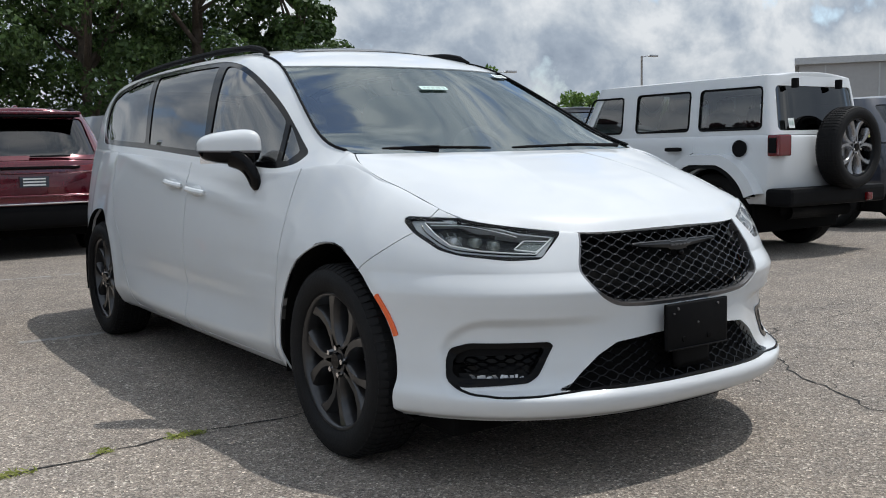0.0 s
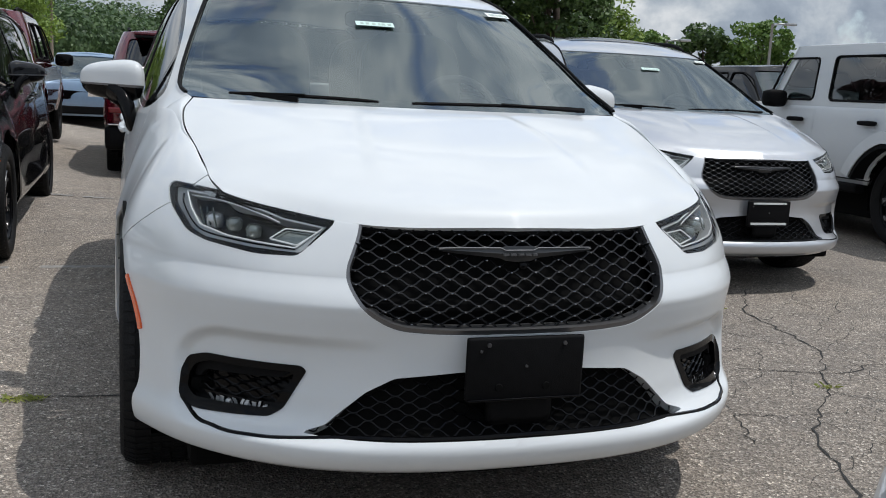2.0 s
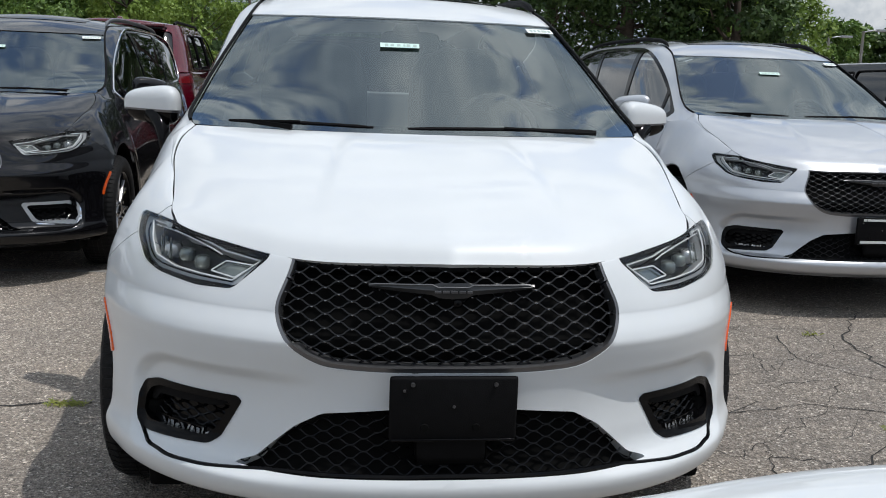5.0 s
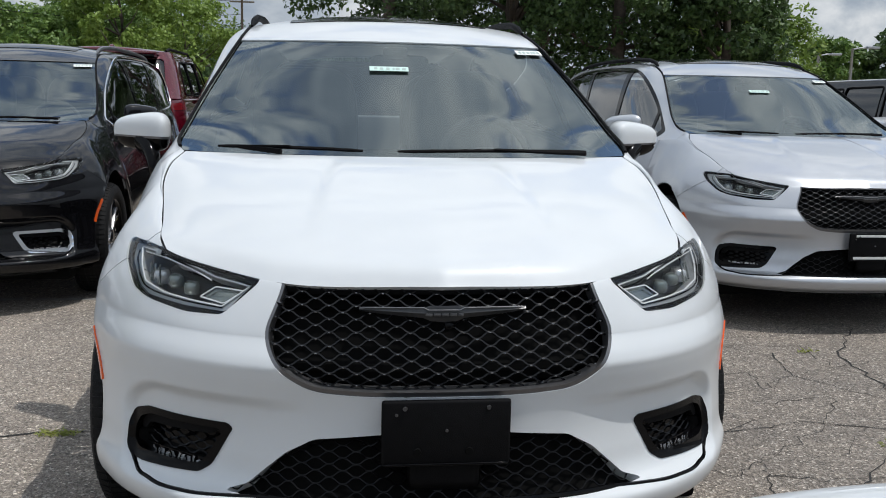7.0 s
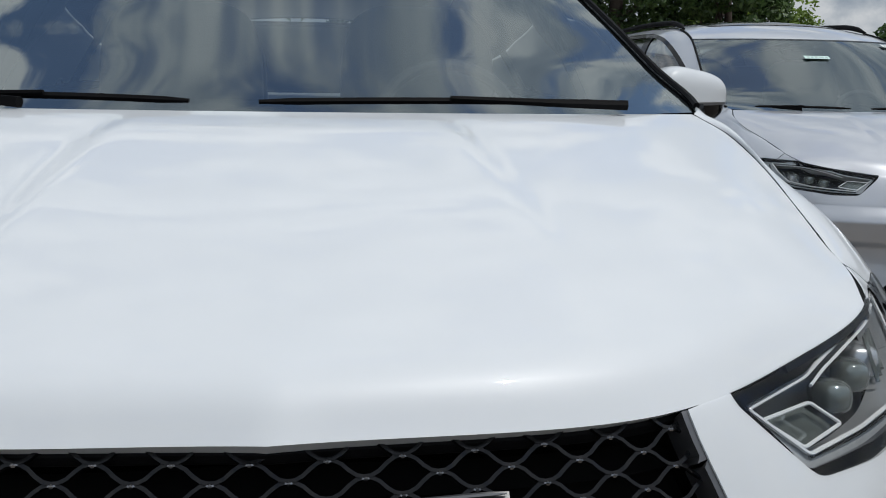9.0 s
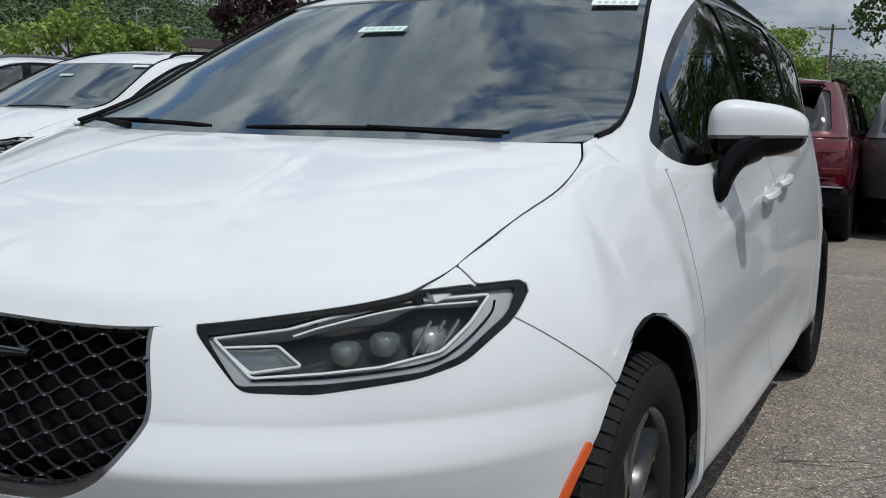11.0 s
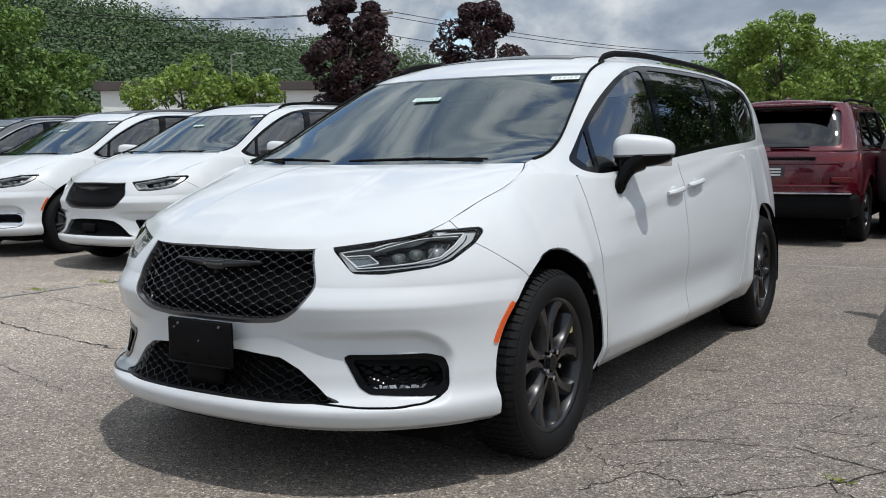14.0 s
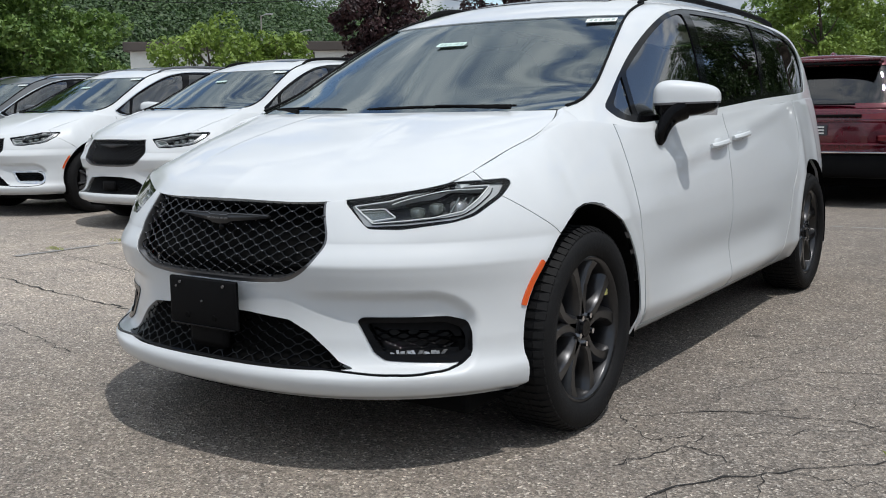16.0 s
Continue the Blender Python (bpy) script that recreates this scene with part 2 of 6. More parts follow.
GROUNDGREEN = material("far_grass", (0.07, 0.11, 0.03), 0.95, vary=0.3, scale=0.3)

# ---- building blocks ----


def ob_from(name, verts, faces, mat, parent=None, label="", smooth=True):
    me = bpy.data.meshes.new(name)
    if isinstance(faces, np.ndarray):
        me.from_pydata(np.asarray(verts, float).tolist(), [], faces.tolist())
    else:
        me.from_pydata([tuple(map(float, v)) for v in verts], [], [tuple(map(int, f)) for f in faces])
    me.validate()
    if smooth:
        me.polygons.foreach_set("use_smooth", [True] * len(me.polygons))
    me.materials.append(mat)
    me.update()
    o = new(name, me)
    if parent is not None:
        o.parent = parent
    if label:
        tagged(o, label)
    return o


def part(name, bm, mat, parent=None, label="", smooth=True):
    me = bpy.data.meshes.new(name)
    bm.normal_update()
    bm.to_mesh(me)
    bm.free()
    if smooth:
        me.polygons.foreach_set("use_smooth", [True] * len(me.polygons))
    me.materials.append(mat)
    o = new(name, me)
    if parent is not None:
        o.parent = parent
    if label:
        tagged(o, label)
    return o


def box_bm(bm, lo, hi, bevel=0.0, m=None):
    """Adds a box, bevelled, to bm."""
    lo, hi = Vector(lo), Vector(hi)
    g = bmesh.ops.create_cube(bm, size=1)
    vs = g["verts"]
    for v in vs:
        v.co = Vector((lo[i] + (v.co[i] + 0.5) * (hi[i] - lo[i]) for i in range(3)))
    if bevel:
        es = list({e for v in vs for e in v.link_edges})
        r = bmesh.ops.bevel(bm, geom=es, offset=bevel, segments=2, affect="EDGES", profile=0.6)
        vs = list({v for f in r["faces"] for v in f.verts} | {v for v in vs if v.is_valid})
    if m is not None:
        bmesh.ops.transform(bm, matrix=m, verts=vs)
    return vs


def box(name, lo, hi, mat, parent=None, bevel=0.01, label="", m=None):
    bm = bmesh.new()
    box_bm(bm, lo, hi, bevel, m)
    return part(name, bm, mat, parent, label, smooth=False)


def tube(points, radius, sides=6, caps=True):
    """Verts and faces of a tube along points; radius may be a list."""
    pts = [Vector(p) for p in points]
    rad = radius if isinstance(radius, (list, tuple)) else [radius] * len(pts)
    vs, fs = [], []
    up = Vector((0, 0, 1))
    for i, p in enumerate(pts):
        d = (pts[min(i + 1, len(pts) - 1)] - pts[max(i - 1, 0)]).normalized()
        a = d.cross(up)
        if a.length < 1e-3:
            a = d.cross(Vector((1, 0, 0)))
        a.normalize()
        b = d.cross(a)
        for k in range(sides):
            w = 2 * math.pi * k / sides
            vs.append(p + (a * math.cos(w) + b * math.sin(w)) * rad[i])
    for i in range(len(pts) - 1):
        for k in range(sides):
            k2 = (k + 1) % sides
            fs.append((i * sides + k, i * sides + k2, (i + 1) * sides + k2, (i + 1) * sides + k))
    if caps:
        fs.append(tuple(range(sides)))
        fs.append(tuple((len(pts) - 1) * sides + k for k in reversed(range(sides))))
    return vs, fs


def merge(*meshes):
    vs, fs = [], []
    for v, f in meshes:
        k = len(vs)
        vs += list(v)
        fs += [tuple(i + k for i in q) for q in f]
    return vs, fs


def spline(xs, ys):
    """A smooth curve through the given values."""
    xs = np.array(xs, float)
    ys = np.array(ys, float)
    d = np.gradient(ys, xs, axis=0)

    def f(x):
        x = np.clip(np.asarray(x, float), xs[0], xs[-1])
        i = np.clip(np.searchsorted(xs, x) - 1, 0, len(xs) - 2)
        h = xs[i + 1] - xs[i]
        t = (x - xs[i]) / h
        if ys.ndim > 1:
            t, h = t[..., None], h[..., None]
        a, b, c, e = 2 * t**3 - 3 * t**2 + 1, t**3 - 2 * t**2 + t, -2 * t**3 + 3 * t**2, t**3 - t**2
        return a * ys[i] + b * h * d[i] + c * ys[i + 1] + e * h * d[i + 1]

    return f


def smooth(a, b, x):
    t = np.clip((np.asarray(x, float) - a) / (b - a), 0, 1)
    return t * t * (3 - 2 * t)


def rounded(pts, r, n=5):
    """A polygon with its corners rounded by about r."""
    res = []
    k = len(pts)
    for i in range(k):
        p0, p, p1 = (np.array(pts[(i + j) % k], float) for j in (-1, 0, 1))
        a, b = p0 - p, p1 - p
        la, lb = np.linalg.norm(a), np.linalg.norm(b)
        q = min(r, la * 0.45, lb * 0.45)
        s, e = p + a / la * q, p + b / lb * q
        for j in range(n + 1):
            t = j / n
            res.append((1 - t) ** 2 * s + 2 * t * (1 - t) * p + t * t * e)
    return np.array(res)


def inside(poly, p):
    x, y = p[..., 0], p[..., 1]
    c = np.zeros(x.shape, bool)
    n = len(poly)
    for i in range(n):
        (x0, y0), (x1, y1) = poly[i], poly[(i + 1) % n]
        hit = (y0 > y) != (y1 > y)
        with np.errstate(divide="ignore", invalid="ignore"):
            c ^= hit & (x < (x1 - x0) * (y - y0) / (y1 - y0) + x0)
    return c


def nearest(poly, p):
    best = np.full(len(p), 1e9)
    at = np.zeros_like(p)
    n = len(poly)
    for i in range(n):
        a, b = np.array(poly[i], float), np.array(poly[(i + 1) % n], float)
        ab = b - a
        den = ab @ ab
        if den < 1e-12:
            continue
        t = np.clip((p - a) @ ab / den, 0, 1)
        q = a + t[:, None] * ab
        d = np.linalg.norm(p - q, axis=1)
        w = d < best
        best[w], at[w] = d[w], q[w]
    return best, at


def skin(surface, us, vs, keep=(), cut=(), rim=0.02, offset=0.0, mirror=False):
    """The piece of a surface(u, v) on the grid us x vs inside every region of keep and outside those of cut.
    A region is (axes, polygon, lo, hi): a polygon in two world axes, which counts for lo <= u <= hi. Edges follow the outlines;
    rim: how far they turn inwards."""
    nu, nv = len(us), len(vs)
    U, V = [g.ravel().copy() for g in np.meshgrid(us, vs, indexing="ij")]
    P = surface(U, V)
    G = P.reshape(nu, nv, 3)
    cell = np.zeros((nu, nv))
    du = np.linalg.norm(np.diff(G, axis=0), axis=2)
    dv = np.linalg.norm(np.diff(G, axis=1), axis=2)
    cell[:-1] += du
    cell[-1] += du[-1]
    cell2 = np.zeros((nu, nv))
    cell2[:, :-1] += dv
    cell2[:, -1] += dv[:, -1]
    cell = np.maximum(cell, cell2).ravel() * 0.56
    done = np.zeros(len(U), bool)
    for axes, poly, lo, hi in (*keep, *cut):
        ax = list(axes)
        p = P[:, ax]
        d, q = nearest(poly, p)
        w = np.where((d < cell) & (U >= lo) & (U <= hi) & ~done)[0]
        if not len(w):
            continue
        u, v, goal = U[w].copy(), V[w].copy(), q[w]
        for _ in range(3):
            base = surface(u, v)[:, ax]
            e = 1e-4
            ju = (surface(u + e, v)[:, ax] - base) / e
            jv = (surface(u, v + e)[:, ax] - base) / e
            det = ju[:, 0] * jv[:, 1] - ju[:, 1] * jv[:, 0]
            det = np.where(np.abs(det) < 1e-6, 1e-6, det)
            r = goal - base
            su = (r[:, 0] * jv[:, 1] - r[:, 1] * jv[:, 0]) / det
            sv = (ju[:, 0] * r[:, 1] - ju[:, 1] * r[:, 0]) / det
            u += np.clip(su, -0.06, 0.06)
            v += np.clip(sv, -0.06, 0.06)
        v = np.clip(v, vs[0], vs[-1])
        u = np.clip(u, us[0], us[-1])
        pn = surface(u, v)
        ok = np.linalg.norm(pn - P[w], axis=1) < 3.5 * cell[w]
        w, u, v, pn = w[ok], u[ok], v[ok], pn[ok]
        U[w], V[w], P[w] = u, v, pn
        done[w] = True
    ids = np.arange(nu * nv).reshape(nu, nv)
    quads = np.stack([ids[:-1, :-1], ids[1:, :-1], ids[1:, 1:], ids[:-1, 1:]], -1).reshape(-1, 4)
    d02, d13 = done[quads[:, 0]] & done[quads[:, 2]], done[quads[:, 1]] & done[quads[:, 3]]
    two = d02 | d13
    a, b = quads[two & d02], quads[two & ~d02]
    quads = np.concatenate([quads[~two], a[:, [0, 1, 2, 2]], a[:, [0, 2, 3, 3]], b[:, [0, 1, 3, 3]], b[:, [1, 2, 3, 3]]])
    tri = quads[:, 2] == quads[:, 3]
    w4 = np.where(tri[:, None], np.array([1, 1, 1, 0]) / 3, np.full(4, .25))
    mid = (P[quads] * w4[..., None]).sum(1)
    mu = (U[quads] * w4).sum(1)
    ok = np.ones(len(quads), bool)
    for axes, poly, lo, hi in keep:
        ok &= inside(poly, mid[:, list(axes)]) & (mu >= lo) & (mu <= hi)
    for axes, poly, lo, hi in cut:
        ok &= ~(inside(poly, mid[:, list(axes)]) & (mu >= lo) & (mu <= hi))
    quads = quads[ok]
    used = np.unique(quads)
    if not len(used):
        return [], []
    e = 1e-4
    ub, vb = np.minimum(U, us[-1] - e), np.minimum(V, vs[-1] - e)
    s0 = surface(ub, vb)
    nor = np.cross(surface(ub + e, vb) - s0, surface(ub, vb + e) - s0)
    nor /= np.maximum(np.linalg.norm(nor, axis=1, keepdims=True), 1e-12)
    P = P + nor * offset
    remap = -np.ones(len(U), int)
    remap[used] = np.arange(len(used))
    verts, faces = P[used], remap[quads]
    nor = nor[used]
    if rim:
        edges = {}
        for f in faces:
            for k in range(4):
                a, b = int(f[k]), int(f[(k + 1) % 4])
                if a != b:
                    edges[(a, b)] = edges.get((a, b), 0) + 1
        bound = [(a, b) for (a, b) in edges if (b, a) not in edges and abs(verts[a][0]) + abs(verts[b][0]) > 2e-4]
        inner = {}
        extra, wall = [], []
        for a, b in bound:
            for x in (a, b):
                if x not in inner:
                    inner[x] = len(verts) + len(extra)
                    extra.append(verts[x] - nor[x] * rim)
            wall.append((b, a, inner[a], inner[b]))
        verts = np.vstack([verts, np.array(extra)]) if extra else verts
        faces = [tuple(f) for f in faces] + wall
    faces = [tuple(dict.fromkeys(int(i) for i in f)) for f in faces]
    faces = [f for f in faces if len(f) > 2]
    if mirror:
        verts = verts * np.array([-1, 1, 1])
        faces = [f[::-1] for f in faces]
    return verts, faces


def sharpen(o, angle=40):
    """Keeps edges sharper than the angle crisp."""
    me = o.data
    bm = bmesh.new()
    bm.from_mesh(me)
    for e in bm.edges:
        if len(e.link_faces) == 2 and e.calc_face_angle(0) > radians(angle):
            e.smooth = False
    bm.to_mesh(me)
    bm.free()
    return o


def lot(x, y):
    """The lot's height: it rises a little towards -x."""
    return .06 * float(smooth(2.9, 4.8, -x)) * float(smooth(-.5, 1.0, y)) + .16 * float(smooth(.8, 2.6, -x)) * float(smooth(4.5, 8.0, y))


# ---- the minivan's surfaces (front axle at y = 0, nose towards -y) ----
NOSE = spline([.20, .255, .285, .325, .355, .43, .50, .57, .635, .655, .67, .72, .80, .86], [-.84, -.905, -.925, -.925, -.895, -.870, -.860, -.864, -.880, -.883, -.877, -.842, -.80, -.765])
HALF = spline([.20, .30, .40, .55, .72], [.950, .960, .963, .963, .958])
ZSH = 0.72
YREAR = 3.45
TOPU = [0, .2, .33, .47, .62, .8, .9, 1.0, 1.05, 1.1, 1.16, 1.39, 1.62, 1.85, 2.0, 2.5, 3.0]
TOPP = [(0, -.80, .845), (.375, -.737, .842), (.548, -.635, .862), (.70, -.512, .895), (.733, -.36, .942), (.757, -.19, .998), (.778, -.10, 1.020), (.786, -.02, 1.048), (.800, .08, 1.074),
        (.832, .23, 1.075), (.876, .45, 1.050), (.900, 1.28, 1.08), (.905, 2.1, 1.12), (.875, 2.9, 1.155), (.80, 3.45, 1.17), (.62, 4.0, 1.18), (0, 4.12, 1.18)]
TOP = spline(TOPU, TOPP)


def sculpt(y, z):
    """How far the flank stands out or in."""
    out = -0.05 * smooth(.37, .22, z) * smooth(.15, .45, y)
    run = smooth(0.30, 1.1, y) * (1 - smooth(2.0, 2.5, y))
    out = out + 0.008 * smooth(0.1, 1.5, y) - 0.075 * smooth(2.6, 3.7, y) - 0.019 * run * np.exp(-(((z - 0.48) / 0.09) ** 2)) + 0.012 * run * np.exp(-(((z - 0.32) / 0.04) ** 2))
    for yc in (0.0, 3.089):
        r = np.hypot((y - yc) * 1.1, z - 0.36)
        out = out + 0.011 * np.exp(-(((r - 0.46) / 0.05) ** 2))
    return out


def plan(u, z):
    w, n = HALF(z), NOSE(z)
    ua = np.clip(u, 0, 1) * math.pi / 2
    ub = np.clip(u - 1, 0, 1)
    uc = np.clip(3 - u, 0, 1) * math.pi / 2
    yf = n + 0.8
    y1 = n + 0.8 * (1 - np.cos(ua))
    x1 = w * np.sin(ua) ** 0.8
    y2 = yf + (YREAR - yf) * ub
    y3 = 4.2 - (4.2 - YREAR) * (1 - np.cos(uc))
    x3 = w * np.sin(uc) ** 0.6
    x = np.where(u <= 1, x1, np.where(u <= 2, w, x3))
    y = np.where(u <= 1, y1, np.where(u <= 2, y2, y3))
    k = np.where(u <= 1, smooth(0.55, 1.0, u), np.where(u <= 2, 1, np.sin(uc)))
    edge = np.hypot(np.maximum(0, (x - .705) / .10), np.maximum(0, (z - .455) / .105))
    pocket = smooth(.30, .56, x) * smooth(1.18, .80, edge) * smooth(.318, .348, z) * (y < 0)
    nx = np.sin(ua) ** 2
    return x + k * sculpt(y, z) - .016 * pocket * nx, y + .034 * pocket * (1 - nx * .5)


def body(u, v):
    """u: 0 middle of the nose, 1 front wheel, 2 rear quarter, 3 middle of the tail; v: 0 sill, 0.6 waist, 1 hood line or belt."""
    u, v = np.asarray(u, float), np.asarray(v, float)
    zl = 0.235 + (ZSH - 0.235) * np.clip(v / 0.6, 0, 1)
    x0, y0 = plan(u, zl)
    tuck = smooth(0.06, 0.0, v / 0.6) * 0.03
    q = np.clip((v - 0.6) / 0.4, 0, 1) * math.pi / 2
    top = TOP(u)
    e = 1.15 + 0.33 * smooth(0.35, 0.74, u) - 0.25 * smooth(0.80, 1.0, u)
    wh = 1 - np.maximum(np.cos(q), 0) ** (2 / e)
    wz = np.maximum(np.sin(q), 0) ** (2 / e)
    x = x0 - tuck * np.sin(np.clip(u, 0, 1) * math.pi / 2) + (top[..., 0] - x0) * wh
    y = y0 + tuck * np.cos(np.clip(u, 0, 1) * math.pi / 2) + (top[..., 1] - y0) * wh
    z = zl + (top[..., 2] - ZSH) * wz
    x = x + .010 * smooth(.35, .9, y) * smooth(3.0, 2.2, y) * np.exp(-(((z - .80 - .125 * y) / .03) ** 2))
    return np.stack([x, y, z], -1)


EDGE = spline([.15, .25, .386, .6, .79, 1.011, 1.25, 1.6, 2.3, 3.0, 3.6, 4.0], [(.750, 1.122), (.770, 1.145), (.760, 1.194), (.718, 1.310), (.674, 1.414), (.626, 1.523), (.600, 1.590), (.590, 1.622), (.590, 1.636), (.588, 1.628), (.572, 1.600), (.52, 1.555)])
_us = np.linspace(1.0, 2.6, 400)
_tp = TOP(_us)


def belt(y):
    return np.interp(y, _tp[:, 1], _tp[:, 0]), np.interp(y, _tp[:, 1], _tp[:, 2])


def house(y, t):
    """The flank above the belt: t 0 at the belt, 1 at the roof's edge or the windscreen."""
    y, t = np.asarray(y, float), np.asarray(t, float)
    xb, zb = belt(y)
    ed = EDGE(y)
    a = smooth(.5, 1.4, y)
    kx = (xb * .3 + ed[..., 0] * .7) * (1 - a) + (ed[..., 0] + .125) * a
    kz = (zb * .3 + ed[..., 1] * .7) * (1 - a) + (ed[..., 1] - .022) * a
    c0, c1, c2, c3 = (1 - t) ** 3, 3 * t * (1 - t) ** 2, 3 * t * t * (1 - t), t**3
    x = c0 * xb + c1 * (xb * .25 + kx * .75) + c2 * kx + c3 * ed[..., 0]
    z = c0 * zb + c1 * (zb * .25 + kz * .75) + c2 * kz + c3 * ed[..., 1]
    pull = np.where(y > 3.3, (y - 3.3) * 0.35, 0)
    return np.stack([x, y - pull * t, z], -1)


def windscreen(s, t):
    s, t = np.asarray(s, float), np.asarray(t, float)
    ye = .15 + .861 * t
    ed = EDGE(ye)
    yc, zc = .02 + .83 * t, 1.108 + .414 * t - 0.03 * np.sin(t * math.pi) * 0.3
    k = np.abs(s) ** 2.2
    return np.stack([s * ed[..., 0], yc + (ye - yc) * k, zc + (ed[..., 1] - zc) * k], -1)


def roof(s, t):
    s, t = np.asarray(s, float), np.asarray(t, float)
    ye = 1.011 + (4.0 - 1.011) * t
    ed = EDGE(ye)
    k = np.abs(s) ** 2.2
    crown = .048 * smooth(0, 0.2, t)
    return np.stack([s * ed[..., 0], ye - 0.161 * (1 - k) * (1 - smooth(0, 0.5, t)), ed[..., 1] + crown * (1 - k)], -1)


_side = [tuple(TOP(u)) for u in (.47, .55, .62, .71, .8)] + [(.771, -.095, 1.026), (.774, -.02, 1.052), (.766, .065, 1.084), (.738, .143, 1.114)]
HOODSIDE = spline([0, .1, .2, .33, .46, .6, .73, .87, 1.0], _side)
HOODMID = spline([0, .07, .16, .35, .6, .82, 1], [(0, -.80, .848), (0, -.765, .885), (0, -.69, .918), (0, -.50, .985), (0, -.25, 1.055), (0, -.10, 1.092), (0, -.01, 1.112)])


def hood(s, t):
    """s: 0 middle to 1 shut line; t: 0 front lip to 1 windscreen."""
    sg, s, t = np.sign(s), np.abs(np.asarray(s, float)), np.asarray(t, float)
    mid, side = HOODMID(t), HOODSIDE(t)
    front = TOP(.47 * s)
    f0, f1 = HOODMID(0), HOODSIDE(0)
    rear0, rear1 = HOODMID(1), HOODSIDE(1)
    sx = s[..., None]
    ruled = mid * (1 - sx**2) + side * sx**2
    ruled[..., 0] = side[..., 0] * s
    line = f0 * (1 - sx**2) + f1 * sx**2
    line[..., 0] = f1[0] * s
    d = front - line
    p = ruled + d * np.clip(1 - t / 0.45, 0, 1)[..., None] ** 2
    x = np.abs(p[..., 0])
    crease = smooth(.375 - .12 * t, .325 - .12 * t, x) * smooth(.12, .4, t) * smooth(1.0, .7, t)
    p[..., 0] *= sg
    p[..., 2] += 0.007 * crease + 0.03 * np.sin(np.clip(t, 0, 1) * math.pi) ** .7 * (s**2 - s**4) * 2.2
    return p


FRONT, SIDE = (0, 2), (1, 2)
HEADLIGHT = rounded([(.446, .842), (.512, .785), (.540, .762), (.631, .760), (.747, .777), (.789, .794), (.824, .848), (.826, .887), (.812, .903), (.70, .897), (.688, .97), (.44, .97)], .014)
GRILLE = rounded([(-.2, .95), (.386, .95), (.386, .845), (.438, .725), (.405, .652), (.325, .600), (.2, .59), (-.2, .588)], .05)
FOG = rounded([(.512, .480), (.524, .492), (.74, .492), (.782, .474), (.800, .437), (.806, .375), (.788, .352), (.766, .349), (.60, .362), (.566, .384)], .012)
LOWER = rounded([(-.2, .498), (.153, .494), (.314, .480), (.382, .442), (.474, .358), (.53, .340), (.45, .3365), (-.2, .3365)], .012)


def circle(cy, cz, r, n=64):
    a = np.linspace(0, 2 * math.pi, n, endpoint=False)
    return np.stack([cy + r * np.cos(a), cz + r * np.sin(a)], -1)


def wheel_arch(cy):
    c = circle(0, 0, 1.0)
    return np.stack([cy - .008 + .392 * c[:, 0], .362 + .434 * c[:, 1]], -1)


ARCHF, ARCHR = wheel_arch(0.0), wheel_arch(3.089)
def eased(pts, n=2):
    """A closed outline with its corners cut n times."""
    p = np.array(pts, float)
    for _ in range(n):
        q = np.roll(p, -1, 0)
        p = np.stack([.75 * p + .25 * q, .25 * p + .75 * q], 1).reshape(-1, 2)
    return p


DLO = eased([(.375, 1.124), (.395, 1.10), (.43, 1.078), (.53, 1.062), (.65, 1.062), (1.45, 1.115), (2.25, 1.166), (3.36, 1.206), (3.47, 1.22), (3.52, 1.29), (3.54, 1.40), (3.45, 1.52), (3.25, 1.565), (2.85, 1.602),
             (2.4, 1.606), (1.9, 1.602), (1.58, 1.592), (1.38, 1.565), (1.25, 1.538), (1.04, 1.462), (.77, 1.335), (.57, 1.225), (.46, 1.165)])
QUARTER = rounded([(.452, 1.130), (.505, 1.093), (.555, 1.093), (.640, 1.250)], .012)
WINF = eased([(.590, 1.095), (.605, 1.088), (.70, 1.087), (1.275, 1.124), (1.31, 1.130), (1.328, 1.15), (1.425, 1.40), (1.492, 1.545), (1.485, 1.562), (1.37, 1.546), (1.25, 1.517), (1.05, 1.442), (.80, 1.323), (.69, 1.266), (.675, 1.252)], 1)
WINM = rounded([(1.385, 1.141), (2.23, 1.190), (2.525, 1.578), (2.0, 1.578), (1.605, 1.570)], .02)
WINR = rounded([(2.295, 1.196), (3.35, 1.240), (3.45, 1.30), (3.47, 1.40), (3.40, 1.485), (3.22, 1.532), (2.9, 1.566), (2.61, 1.573)], .03)


def band_v(n1, n2):
    return np.concatenate([np.linspace(0, .6, n1, endpoint=False), np.linspace(.6, 1, n2)])


def wave_wires(surface_y, rows, xs, amp, wavelength, region, radius):
    """Wires of a mesh grille: waves in counter-phase, cut to a region of the x-z plane."""
    meshes = []
    for k, zr in enumerate(rows):
        run = []
        for x in list(xs) + [None]:
            ok = False
            if x is not None:
                ph = math.sin(2 * math.pi * x / wavelength) * (1 if k % 2 else -1)
                z = zr + amp * math.tanh(0.9 * ph) / math.tanh(0.9)
                ok = bool(inside(region, np.array([[abs(x), z]]))[0])
            if ok:
                run.append((x, surface_y(x, z), z))
            else:
                if len(run) > 2:
                    meshes.append(tube(run, radius, 4))
                run = []
    return merge(*meshes)


def shell_y(x, z):
    """Depth of the lower fascia at x, z."""
    w, n = float(HALF(z)), float(NOSE(z))
    k = min(abs(x) / w, 1) ** 2.5
    return n + 0.8 * (1 - math.sqrt(max(0, 1 - k)))


